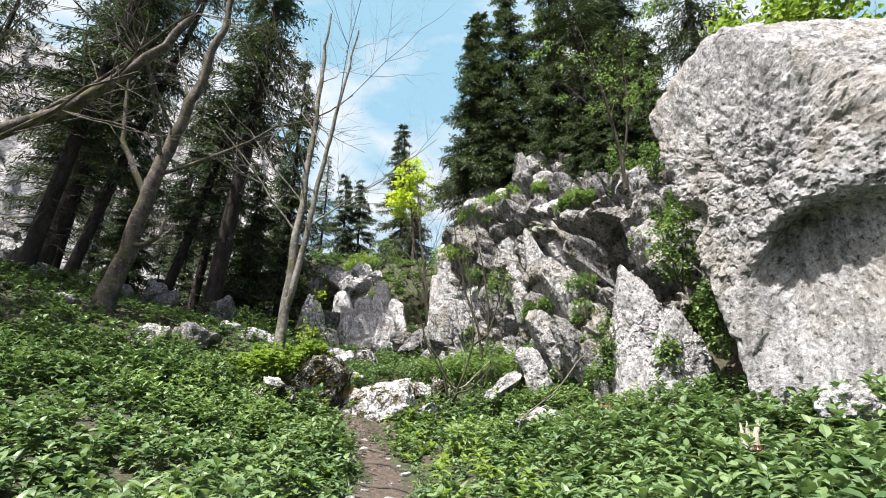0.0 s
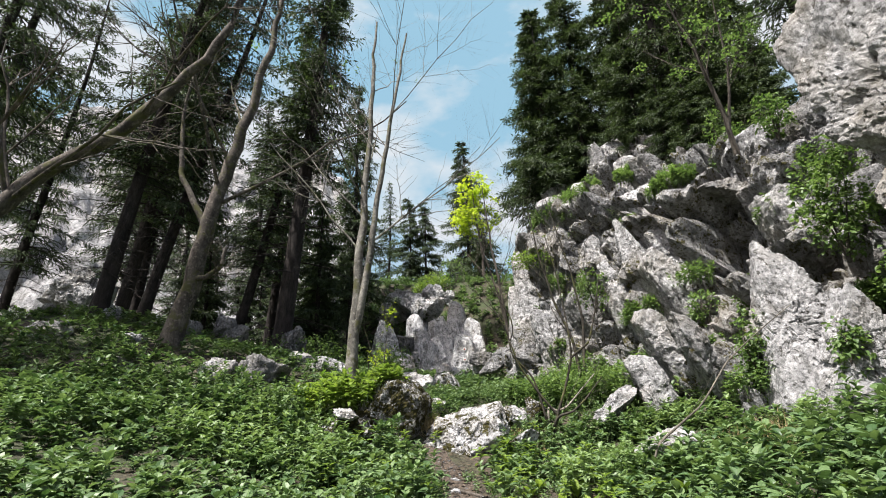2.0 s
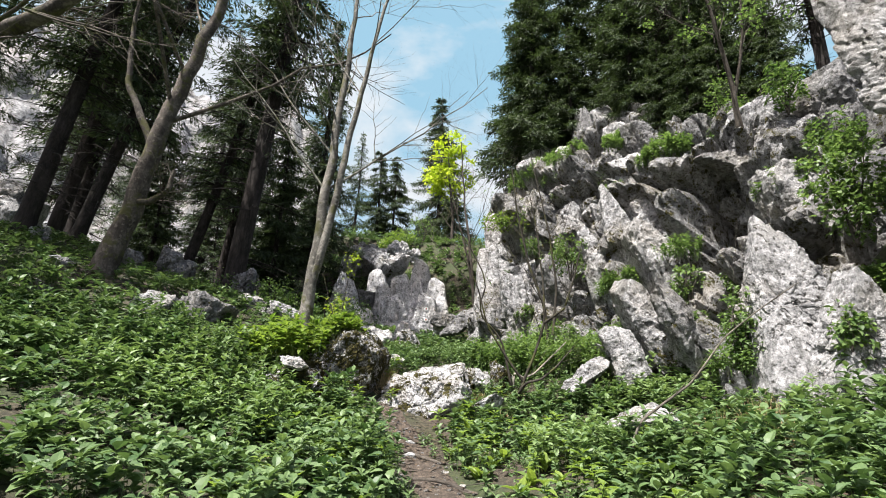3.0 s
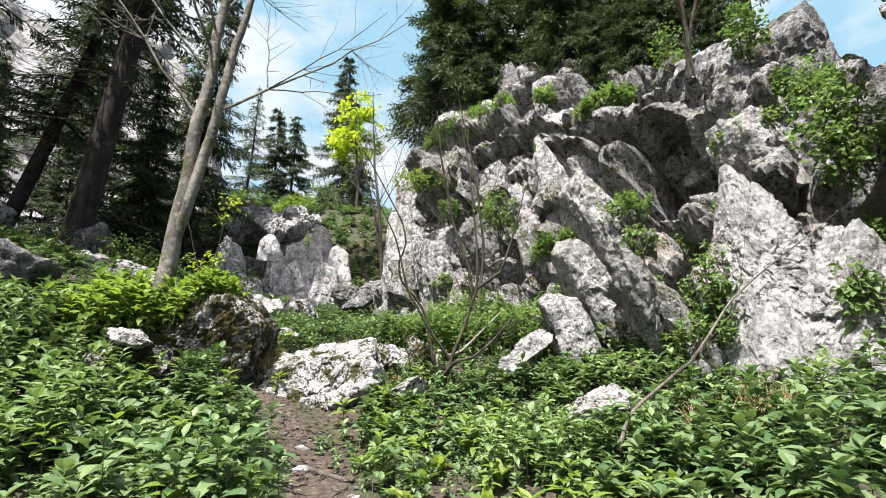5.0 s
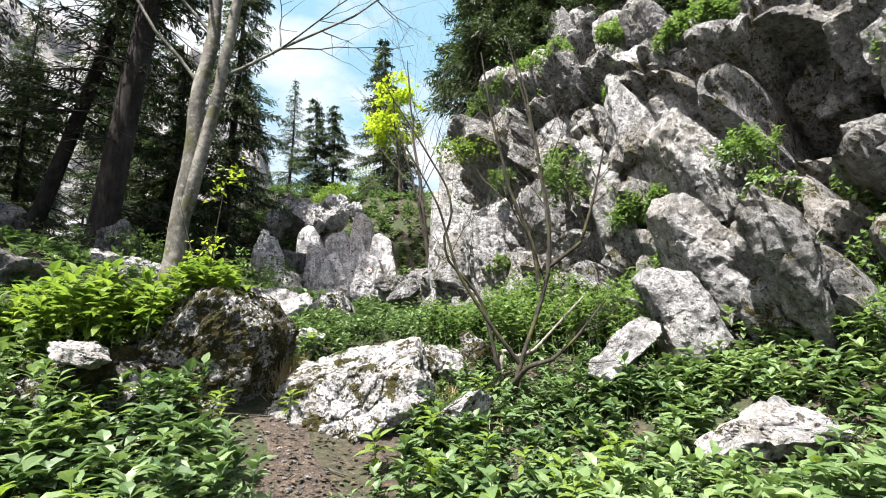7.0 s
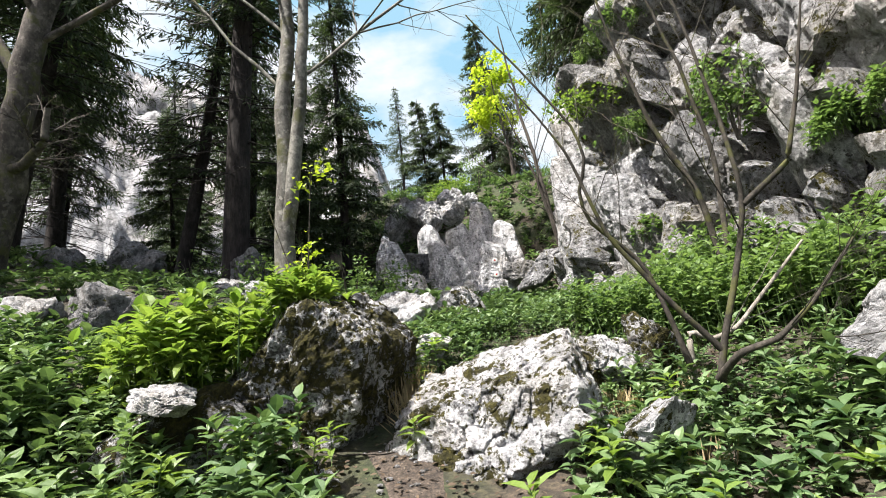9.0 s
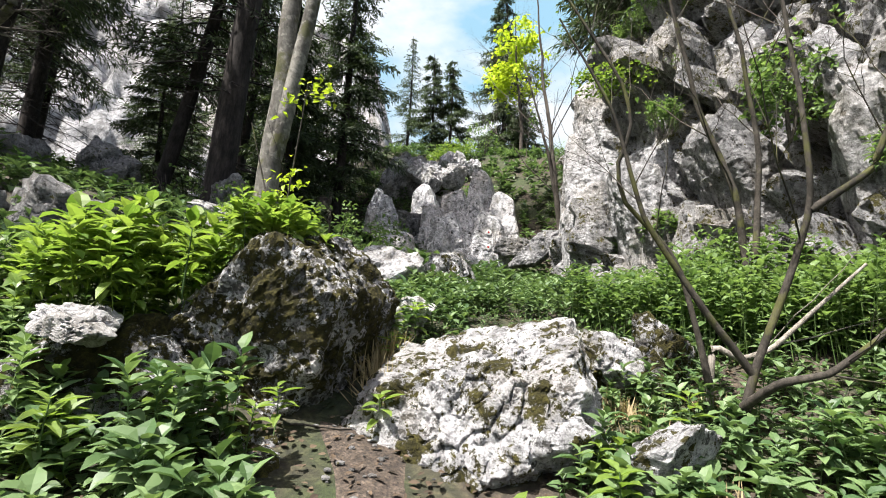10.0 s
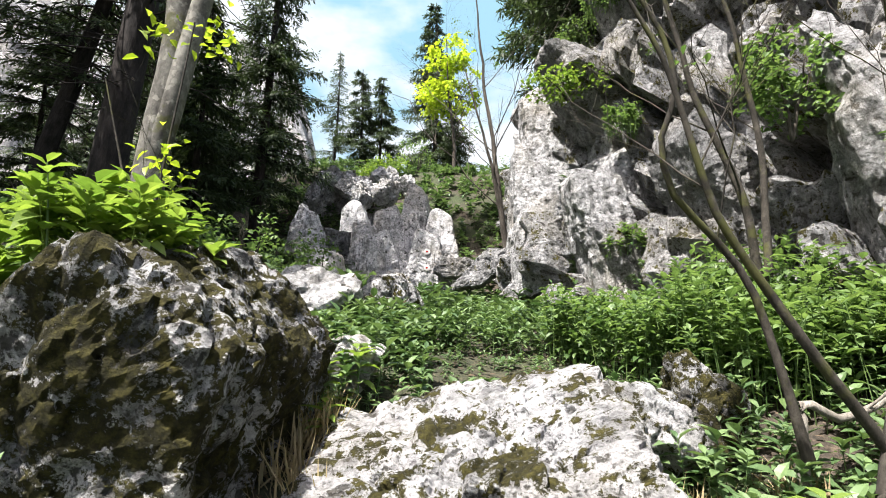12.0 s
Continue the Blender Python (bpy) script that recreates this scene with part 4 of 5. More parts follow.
def bare_tree(name, label, stems, seed, material, leaf=None, leaves=0, leaf_len=0.07, depth=3, every=(4, 8), up=0.5, category="tree", leaf_from=0.0):
    """A tree or sapling: stems are lists of (points, base radius, tip radius); leaf: a few tufts of leaves at the tips."""
    r = np.random.default_rng(seed)
    ob = new(name)
    base = stems[0][0][0]
    ob.location = base
    tips = []
    for k, (pts, r0, r1) in enumerate(stems):
        sh = Shape()
        line = wobble(pts, seed + k, r0 * 0.3, 26) - np.array(base)
        rad = np.linspace(r0, r1, 26)
        if k == 0:
            rad[:3] *= (1.35, 1.15, 1.05)
        sh.tube(line, rad, 12)
        under(new("trunk" if k == 0 else "limb", sh.mesh("trunk", material)), ob)
        tw = Shape()
        bough(tw, tips, line, rad * 0.5, depth, r, up, 1.0, every)
        o = under(new("bough", tw.mesh("bough", material)), ob)
        tagged(o, kind="stuff")
    if leaf and leaves:
        sh = Shape()
        tips = np.array([t for t in tips if t[2] > leaf_from])
        pick = r.integers(0, len(tips), max(6, leaves // 10))
        b = tips[pick[r.integers(0, len(pick), leaves)]] + r.normal(0, leaf_len * 0.9, (leaves, 3))
        leaves_into(sh, b, r.uniform(0, 6.28, leaves), r.uniform(-0.7, 0.5, leaves), leaf_len * r.uniform(0.6, 1.3, leaves), leaf_len * r.uniform(0.4, 0.7, leaves), r.uniform(-0.6, 0.6, leaves))
        o = under(new("foliage", sh.mesh("foliage", leaf, False)), ob)
        tagged(o, kind="stuff")
    return tagged(ob, label, category)


bz = gz(-4.6, 14.0)
bare_tree("beech_tree", "grey-barked beech with two bare trunks", [
    ([(-4.65, 14.0, bz - 0.3), (-4.58, 14.0, bz + 0.7), (-4.5, 14.0, bz + 1.5), (-4.35, 14.1, bz + 4), (-4.15, 14.3, bz + 8), (-4.0, 14.5, bz + 12)], 0.16, 0.03),
    ([(-4.5, 14.0, bz + 1.3), (-4.25, 13.97, bz + 2.4), (-3.85, 13.95, bz + 5), (-3.35, 14.0, bz + 8), (-2.9, 14.2, bz + 11)], 0.11, 0.025)], 2, M_BEECH, M_SHRUB, 90, 0.08, 3, (5, 8), 0.25)
sz = gz(-9.0, 13.2)
bare_tree("leaning_tree", "old leaning tree with a mossy lichen-covered trunk", [
    ([(-9.2, 13.2, sz - 0.3), (-9.0, 13.2, sz + 0.9), (-8.8, 13.2, 5.7), (-8.3, 13.2, 7.7), (-7.8, 13.2, 9.7), (-7.0, 13.2, 12.8), (-6.6, 13.2, 15.0)], 0.27, 0.06),
    ([(-8.8, 13.2, 5.4), (-8.35, 13.1, 5.35), (-7.9, 13.05, 5.6), (-7.75, 13.0, 6.1)], 0.09, 0.04),
    ([(-8.55, 13.2, 6.8), (-9.4, 13.0, 8.5), (-9.6, 13.0, 10.4), (-9.3, 13.0, 12.8)], 0.1, 0.02)], 5, M_OLD, None, 0, depth=3, every=(5, 9), up=0.1)
bare_tree("leaning_tree", "bare crooked tree with a long leaning limb", [
    ([(-10.6, 8.4, gz(-10.6, 8.4) - 0.3), (-10.0, 8.6, 5.2), (-9.1, 9.0, 6.7), (-7.9, 9.0, 7.0), (-7.0, 9.0, 7.7), (-6.0, 9.0, 8.7), (-5.3, 9.0, 9.8), (-4.9, 9.0, 11)], 0.22, 0.05)], 8, M_OLD, None, 0, depth=3, every=(5, 8), up=0.15)
# saplings beside the path
bare_tree("sapling", "thin dark bare sapling with crooked stems", [
    ([(0.2, 11.87, 1.05), (0.3, 11.9, 1.45), (0.45, 11.95, 1.79), (0.6, 11.95, 2.17), (0.72, 11.95, 2.53), (0.72, 11.95, 3.27), (0.66, 12.0, 4.1), (0.5, 12.0, 5.2)], 0.029, 0.007),
    ([(0.3, 11.9, 1.45), (0.02, 11.85, 1.85), (-0.35, 11.8, 2.45), (-0.55, 11.75, 3.2), (-0.9, 11.7, 3.9)], 0.026, 0.006),
    ([(0.72, 11.95, 2.53), (1.1, 11.95, 2.8), (1.3, 11.9, 3.4), (1.5, 11.8, 4.2)], 0.026, 0.006),
    ([(0.22, 11.85, 1.25), (0.33, 11.6, 1.43), (0.58, 11.6, 1.49), (0.85, 11.6, 1.72), (1.2, 11.6, 2.1)], 0.03, 0.008)], 21, M_SAPL, M_SHRUB, 60, 0.05, 3, (4, 8), 0.4, "sapling")
bare_tree("dead_branch", "pale bare dead branch among herbs", [
    ([(0.12, 12.2, gz(0.12, 12.2)), (0.16, 12.2, 1.62), (0.33, 12.2, 1.52), (0.54, 12.2, 1.6), (0.8, 12.2, 1.86), (1.15, 12.2, 2.2)], 0.028, 0.01)], 27, M_PALE, None, 0, depth=1, every=(2, 4), category="branch")
bare_tree("sapling", "thin grey sapling with an S-shaped stem", [
    ([(0.1, 12.1, 1.35), (0.05, 12.1, 1.65), (-0.07, 12.1, 2.2), (-0.26, 12.06, 2.43), (-0.45, 12.03, 2.62), (-0.5, 12.0, 2.9), (-0.36, 12.0, 3.15), (-0.42, 12.0, 3.5), (-0.75, 12.0, 4.1), (-1.2, 12.0, 4.9)], 0.022, 0.007)], 23, M_SAPL, M_SHRUB, 40, 0.05, 3, (4, 8), 0.4, "sapling")
bare_tree("dead_branch", "dead bare branch leaning out of herbs", [
    ([(1.2, 8.65, 0.75), (1.31, 8.6, 1.07), (1.9, 8.6, 1.47), (2.32, 8.6, 1.99), (2.73, 8.6, 2.32), (3.27, 8.6, 2.68)], 0.017, 0.005)], 25, M_DEAD, None, 0, depth=2, every=(3, 6), category="branch")
bare_tree("bare_tree", "thin dark bare tree with two stems before the cliff", [
    ([(1.15, 14.0, gz(1.15, 14.0) - 0.2), (0.98, 14.0, 3.27), (0.73, 14.0, 3.9), (0.46, 14.0, 5.2), (0.3, 14.0, 6.6)], 0.045, 0.012),
    ([(1.1, 14.0, gz(1.15, 14.0)), (1.35, 14.2, 3.6), (1.2, 14.2, 5.0), (0.8, 14.2, 7.0)], 0.04, 0.01)], 61, M_SAPL, M_SHRUB, 90, 0.05, 3, (4, 7), 0.4)
mz = gz(-2.3, 35)
maple = bare_tree("maple_tree", "young maple with bright yellow-green spring leaves", [
    ([(-2.2, 35, mz - 0.3), (-2.2, 35, mz + 3), (-2.5, 35, mz + 5.5), (-2.6, 35, mz + 9)], 0.12, 0.02)], 31, M_TWIG, None, 0, 0.22, 3, (7, 11), 0.3)


def crown_of(parent, cx, cy, cz, sx, sy, sz, n, seed, leaf, material, gap=0.0):
    """Leaves in an uneven, gappy mass about a middle, given relative to the tree's base."""
    r = np.random.default_rng(seed)
    d = r.normal(size=(n * 3, 3))
    d *= (r.random(n * 3) ** 0.4 / np.linalg.norm(d, axis=1))[:, None]
    p = d * [sx, sy, sz]
    keep = (fbm(p * (1.9 / min(sx, sy, sz)) * [1, 1, 1 + 4 * gap], 3, seed) > gap - 0.02 + 0.25 * (np.linalg.norm(d, axis=1) - 0.5)) & (np.abs(d[:, 0]) < 1 - 0.45 * d[:, 2])
    p = p[keep][:n] + [cx, cy, cz]
    m = len(p)
    sh = Shape()
    leaves_into(sh, p, r.uniform(0, 6.28, m), r.uniform(-0.8, 0.4, m), leaf * r.uniform(0.6, 1.3, m), leaf * r.uniform(0.5, 0.9, m), r.uniform(-0.7, 0.7, m))
    tagged(under(new("foliage", sh.mesh("foliage", material, False)), parent), kind="stuff")


crown_of(maple, -0.3, 0, 6.5, 2.0, 1.6, 3.1, 2600, 5, 0.24, M_YELLOW, 0.16)
bare_tree("bare_tree", "thin bare tree at the cliff edge", [
    ([(-0.5, 21.0, gz(-0.5, 21) - 0.3), (-0.7, 21.0, 5.5), (-1.0, 21.2, 8), (-1.2, 21.2, 11)], 0.09, 0.015),
    ([(-0.6, 21.0, 4.2), (-0.9, 20.9, 6), (-1.5, 20.8, 8.5)], 0.06, 0.01)], 33, M_TWIG, M_SHRUB, 120, 0.07, 3, (4, 7), 0.4)


# ---- herbs ----
def herbs_into(sh, x, y, z, r, size=1.0, leaf=0.12, wide=0.42, count=12, tall=0.34):
    """Upright leafy stems: pairs of leaves up the stem and a whorl at its top."""
    n = len(x)
    h = tall * size * r.uniform(0.5, 1.25, n) * (1 + 0.45 * vnoise(np.stack([x * 0.9, y * 0.9, 0 * x], 1), 21))
    lean = r.normal(0, 0.12, (n, 2))
    for q in range(count):
        f = 0.25 + 0.75 * (q / (count - 1)) ** 0.6
        b = np.stack([x + lean[:, 0] * h * f, y + lean[:, 1] * h * f, z + h * f], 1)
        L = leaf * size * r.uniform(0.7, 1.3, n) * (1.15 - 0.35 * abs(f - 0.8))
        leaves_into(sh, b, q * 2.4 + r.uniform(-0.5, 0.5, n) + np.arange(n) * 1.7, (f - 0.5) * 1.3 + r.uniform(-0.35, 0.55, n), L, L * wide * r.uniform(0.8, 1.2, n), r.uniform(-0.3, 0.3, n), 0.35, 0.2)
    a = np.stack([x, y, z - 0.03], 1)
    t = np.stack([x + lean[:, 0] * h, y + lean[:, 1] * h, z + h], 1)
    w = np.array([0.004 * size, 0, 0])
    v = np.stack([a - w, a + w, t + w * 0.5, t - w * 0.5], 1)
    sh.add(v.reshape(-1, 3), np.arange(4 * n), np.full(n, 4))


def scatter(n, x0, x1, y0, y1, r, clear=0.45):
    x, y = r.uniform(x0, x1, n), r.uniform(y0, y1, n)
    edge = clear + 0.1 * vnoise(np.stack([x * 3, y * 3, 0 * x], 1), 4)
    keep = ((np.abs(x - path_x(y)) > edge) | (y > 12.2)) & (x < cliff_foot(y) + 0.25 + 2 * (y < 7.2))
    for bx, by, br in ((-1.55, 11.8, 0.9), (-1.75, 10.8, 0.75), (-3.15, 11.6, 0.95), (1.95, 10.3, 0.4)):
        keep &= np.hypot(x - bx, y - by) > br
    return x[keep], y[keep]


r = np.random.default_rng(3)
sh = Shape()
x, y = scatter(6000, -9.0, 7.0, 0.6, 11.5, r)
dens = vnoise(np.stack([x * 0.6, y * 0.6, 0 * x], 1), 31) + 0.5 * vnoise(np.stack([x * 2.2, y * 2.2, 0 * x], 1), 33)
tall = dens > -0.55
x, y, dens = x[tall], y[tall], dens[tall]
one, two = dens > 0.12, dens <= 0.12
herbs_into(sh, x[one], y[one], ground_z(x[one], y[one]), r, 1.2, 0.092, 0.56, 15, 0.36)
herbs_into(sh, x[two], y[two], ground_z(x[two], y[two]), r, 1.0, 0.1, 0.62, 11, 0.26)
x, y = scatter(4700, -9.0, 7.0, 0.6, 11.5, r, 0.36)
herbs_into(sh, x, y, ground_z(x, y), r, 0.75, 0.085, 0.65, 8, 0.18)
x, y = scatter(2300, -3, 2.6, 11.3, 19.5, r)
dens = vnoise(np.stack([x * 0.8, y * 0.8, 0 * x], 1), 41) + 0.5 * vnoise(np.stack([x * 2.5, y * 2.5, 0 * x], 1), 43)
x, y = x[dens > -0.4], y[dens > -0.4]
herbs_into(sh, x, y, ground_z(x, y), r, 1.0, 0.085, 0.52, 11, 0.23)
x, y = scatter(5600, -4, 2.6, 9, 20, r, 0.2)
herbs_into(sh, x, y, ground_z(x, y), r, 0.6, 0.075, 0.5, 7, 0.13)
tagged(new("herb_cover", sh.mesh("herb_cover", M_HERB, False)), "dense green knee-high leafy herbs", "herbs", kind="stuff")
sh = Shape()
x, y = scatter(3000, -15, -2, 8, 22, r)
herbs_into(sh, x, y, ground_z(x, y), r, 1.0, 0.13, 0.5, 8, 0.25)
x, y = r.uniform(-9, 0.5, 1300), r.uniform(17, 33, 1300)
herbs_into(sh, x, y, ground_z(x, y), r, 1.2, 0.16, 0.5, 8, 0.3)
tagged(new("undergrowth", sh.mesh("undergrowth", M_HERB, False)), "low green undergrowth below the trees", "herbs", kind="stuff")


sh = Shape()
x, y = scatter(420, 0.1, 3.4, 8.4, 11.8, r, 0.6)
keep = (np.hypot(x - 1.9, y - 9.9) > 0.75) & (np.hypot(x - 0.25, y - 11.8) > 0.35) & (np.hypot(x - 1.3, y - 11.65) > 0.5) & (vnoise(np.stack([x * 1.1, y * 1.1, 0 * x], 1), 61) > -0.1)
x, y = x[keep], y[keep]
herbs_into(sh, x, y, ground_z(x, y), r, 1.05, 0.09, 0.5, 13, 0.34)
x, y = scatter(240, -5.4, -3.0, 8.2, 11.0, r, 0.6)
herbs_into(sh, x, y, ground_z(x, y), r, 1.05, 0.1, 0.48, 13, 0.42)
tagged(new("leafy_herbs", sh.mesh("leafy_herbs", M_FRESH, False)), "pale green upright leafy herbs near the rocks", "herbs", kind="stuff")
sh = Shape()
x, y = scatter(150, -2.6, 2.6, 1.5, 11, r, 0.5)
for q in range(9):
    n = len(x)
    L = r.uniform(0.14, 0.27, n)
    leaves_into(sh, np.stack([x, y, ground_z(x, y) + 0.02], 1) + r.normal(0, 0.015, (n, 3)), q * 2.4 + r.uniform(-0.4, 0.4, n), r.uniform(0.6, 1.35, n), L, L * r.uniform(0.3, 0.42, n), r.uniform(-0.3, 0.3, n), 0.45, 0.3)
tagged(new("broad_leaved_herbs", sh.mesh("broad_leaved_herbs", M_HERB2, False)), "bright broad-leaved herbs beside the path", "herbs", kind="stuff")


def clump(x, y, z, rad, n, seed, material, label, size=1.0, leaf=0.13, tall=0.4, z_from_ground=True):
    rr = np.random.default_rng(seed)
    a, d = rr.uniform(0, 6.28, n), rad * np.sqrt(rr.random(n))
    px, py_ = x + d * np.cos(a), y + d * np.sin(a)
    pz = (ground_z(px, py_) if z is None else z - 0.35 * d ** 2 / max(rad, 0.1)) + 0 * px
    sh = Shape()
    herbs_into(sh, px, py_, pz, rr, size, leaf, 0.52, 12, tall)
    tagged(new("herb_clump", sh.mesh("herb_clump", material, False)), label, "herbs", kind="stuff")


clump(-2.95, 11.6, 2.27, 0.36, 52, 2, M_HERB2, "bright green leafy herbs growing on a mossy boulder", 0.75, 0.12, 0.26)
# the brighter leaf colour stands in for sunlight on this clump
clump(-3.95, 11.4, 1.95, 0.72, 130, 1, M_HERB2, "bright green leafy herbs growing on a mossy boulder", 0.9, 0.13, 0.4)
clump(1.0, 13.6, None, 0.9, 420, 3, M_SHRUB, "bright leafy bush at the cliff foot", 1.05, 0.08, 0.75)
clump(0.2, 14.5, None, 0.9, 340, 4, M_SHRUB, "bright leafy bush at the cliff foot", 1.0, 0.08, 0.6)
clump(1.75, 12.8, None, 0.7, 280, 5, M_SHRUB, "bright leafy bush at the cliff foot", 1.0, 0.08, 0.6)
r = np.random.default_rng(9)
for k in range(40):
    y = r.uniform(9.3, 23)
    d = r.uniform(0.1, 2.9)
    x = float(cliff_foot(y)) + d * (0.95 if y < 17 else 0.7)
    clump(x, y, gz(x, y) + 0.35, r.uniform(0.2, 0.5), r.integers(36, 90), 50 + k, M_SHRUB, "green leafy tuft growing on a cliff ledge", 1.0, 0.072, 0.36)


def shrub(x, y, z, sx, sy, sz, n, seed, label, leaf=0.075, material=None):
    """A leafy bush: a few stems and an uneven mass of leaves."""
    r = np.random.default_rng(seed)
    ob = new("shrub")
    ob.location = (x, y, z - sz)
    for k in range(4):
        a = r.uniform(0, 6.28)
        st = Shape()
        u = np.linspace(0, 1, 6)[:, None]
        st.tube(np.array([np.cos(a) * sx * 0.5, np.sin(a) * sy * 0.5, sz * 1.5]) * u + r.normal(0, 0.03, (6, 3)) * u, np.linspace(0.02, 0.005, 6), 5)
        under(new("stem", st.mesh("stem", M_TWIG)), ob)
    crown_of(ob, 0, 0, sz, sx, sy, sz, n, seed, leaf, material or M_SHRUB)
    return tagged(ob, label, "shrub")


shrub(4.6, 9.35, 4.3, 0.6, 0.4, 0.95, 1300, 1, "leafy green shrub hanging on the rock", 0.08)
shrub(4.6, 8.25, 2.75, 0.35, 0.3, 0.75, 700, 2, "leafy green shrub beside a huge boulder", 0.085)
shrub(3.95, 8.85, 2.1, 0.24, 0.2, 0.5, 380, 3, "small leafy shrub between two rock fins", 0.08)
shrub(3.3, 10.1, 2.3, 0.25, 0.3, 0.7, 420, 4, "leafy green shrub beside a rock fin")
shrub(4.3, 11.2, 3.3, 0.6, 0.5, 0.6, 800, 5, "leafy green bush below the cliff")
shrub(5.2, 13.2, 7.6, 0.5, 0.5, 1.1, 1000, 6, "leafy green shrub on the crag")
shrub(1.7, 14.3, 4.4, 0.5, 0.5, 0.6, 760, 7, "bright green shrub growing on the cliff")
shrub(3.4, 11.9, 3.3, 0.35, 0.35, 0.4, 360, 8, "small leafy shrub on the cliff")
r = np.random.default_rng(88)
for k in range(16):
    x, y = r.uniform(-9.5, -4.6), r.uniform(16.5, 23.5)
    h = r.uniform(0.4, 0.8)
    shrub(x, y, gz(x, y) + h * 0.9, h * r.uniform(0.9, 1.5), h, h, int(420 * h), 300 + k, "thin leafy shrub under the trees of the slope", 0.09)
for k in range(10):
    x, y = r.uniform(-8.5, -3.5), r.uniform(26.5, 31.0)
    h = r.uniform(0.5, 1.0)
    shrub(x, y, gz(x, y) + h * 0.9, h * 1.1, h, h, int(380 * h), 330 + k, "light green shrub on the skyline slope", 0.12, M_HERB2 if k % 2 else M_SHRUB)
shrub(5.25, 11.2, 7.0, 0.4, 0.35, 0.6, 620, 21, "leafy green shrub on the crag")
shrub(5.7, 10.6, 5.6, 0.5, 0.35, 0.6, 720, 22, "leafy green shrub hanging on the crag")
shrub(0.35, 18.0, 6.5, 0.9, 0.5, 0.35, 520, 23, "yellowish grass and shrub on a cliff ledge", 0.09, M_HERB2)
shrub(3.75, 11.0, 2.3, 0.35, 0.3, 0.55, 560, 24, "leafy green bush at the cliff foot")
shrub(3.3, 15.4, 6.4, 0.3, 0.3, 0.5, 380, 10, "small leafy shrub on the cliff")
shrub(0.9, 19.4, 7.4, 0.9, 0.6, 0.4, 350, 11, "yellowish grass and shrub on a cliff ledge", 0.1, M_HERB2)
bare_tree("leafy_tree", "thin tree with fresh light green leaves on the crag", [
    ([(4.9, 12.2, 6.6), (4.8, 12.1, 7.6), (4.4, 11.8, 9.3), (3.7, 11.4, 11.2)], 0.06, 0.012),
    ([(4.85, 12.2, 7.2), (5.0, 11.8, 8.6), (4.9, 11.4, 10.4)], 0.04, 0.01)], 41, M_TWIG, M_SHRUB, 900, 0.085, 3, (5, 8), 0.1, "tree", 1.0)

beside = bare_tree("leafy_tree", "leafy tree with bright yellow-green leaves behind a huge boulder", [
    ([(9.0, 11.2, gz(9.0, 11.2) - 0.3), (9.1, 11.2, 6.0), (9.2, 11.0, 9.0), (9.5, 10.8, 12.0)], 0.12, 0.03)], 43, M_TWIG, None, 0, depth=3, every=(5, 8))
crown_of(beside, 0.3, -0.3, 11.0 - gz(9.0, 11.2), 2.4, 1.5, 1.5, 2600, 9, 0.17, M_HERB2)

# dead leaves and twigs on the ground
r = np.random.default_rng(14)
sh = Shape()
x, y = np.r_[r.uniform(-6, 4, 5200), r.uniform(-3.6, 1.6, 4200)], np.r_[r.uniform(0.8, 16, 5200), r.uniform(9.2, 15.5, 4200)]
keep = x < cliff_foot(y) + 0.2
x, y = x[keep], y[keep]
n = len(x)
leaves_into(sh, np.stack([x, y, ground_z(x, y) + 0.022 + 0.015 * r.random(n)], 1), r.uniform(0, 6.28, n), r.uniform(-0.15, 0.2, n), r.uniform(0.03, 0.08, n), r.uniform(0.012, 0.036, n), r.uniform(-0.4, 0.4, n), 0.08, 0.1)
tagged(new("leaf_litter", sh.mesh("leaf_litter", M_LITTER, False)), "brown dead leaves lying on the ground", "litter", kind="stuff")
for k in range(9):
    y = 1.6 + k * 0.95 + r.uniform(-0.3, 0.3)
    x = float(path_x(y))
    sh = Shape()
    u = np.linspace(-1, 1, 12)
    lx, ly = x + 0.5 * u, y + 0.25 * u * r.choice([-1, 1]) + 0.04 * np.sin(u * 5 + k)
    sh.tube(np.stack([lx, ly, ground_z(lx, ly) + 0.03 - 0.03 * u ** 2], 1), 0.014 + 0.012 * np.cos(u * 1.3), 6)
    tagged(new("root", sh.mesh("root", M_TWIG)), "dark bare tree root crossing the path", "root", "roots on the path")

# herbs close to the path, each with its own stem and leaves
def leaf_mesh(L, W, bend, material):
    sh = Shape()
    z = np.zeros(1)
    leaves_into(sh, np.zeros((1, 3)), z, z, np.array([L]), np.array([W]), z, bend, 0.22)
    return sh.mesh("leaf", material, False)


LEAVES = [leaf_mesh(L, W, bend, M_HERB2) for L, W, bend in ((0.15, 0.055, 0.3), (0.13, 0.06, 0.45), (0.17, 0.06, 0.2), (0.1, 0.045, 0.3))]


def herb_stem(h):
    sh = Shape()
    u = np.linspace(0, 1, 5)
    sh.tube(np.stack([0.02 * np.sin(u * 3), 0 * u, u * h], 1), np.linspace(0.006, 0.003, 5), 5)
    return sh.mesh("stem", M_HERB)


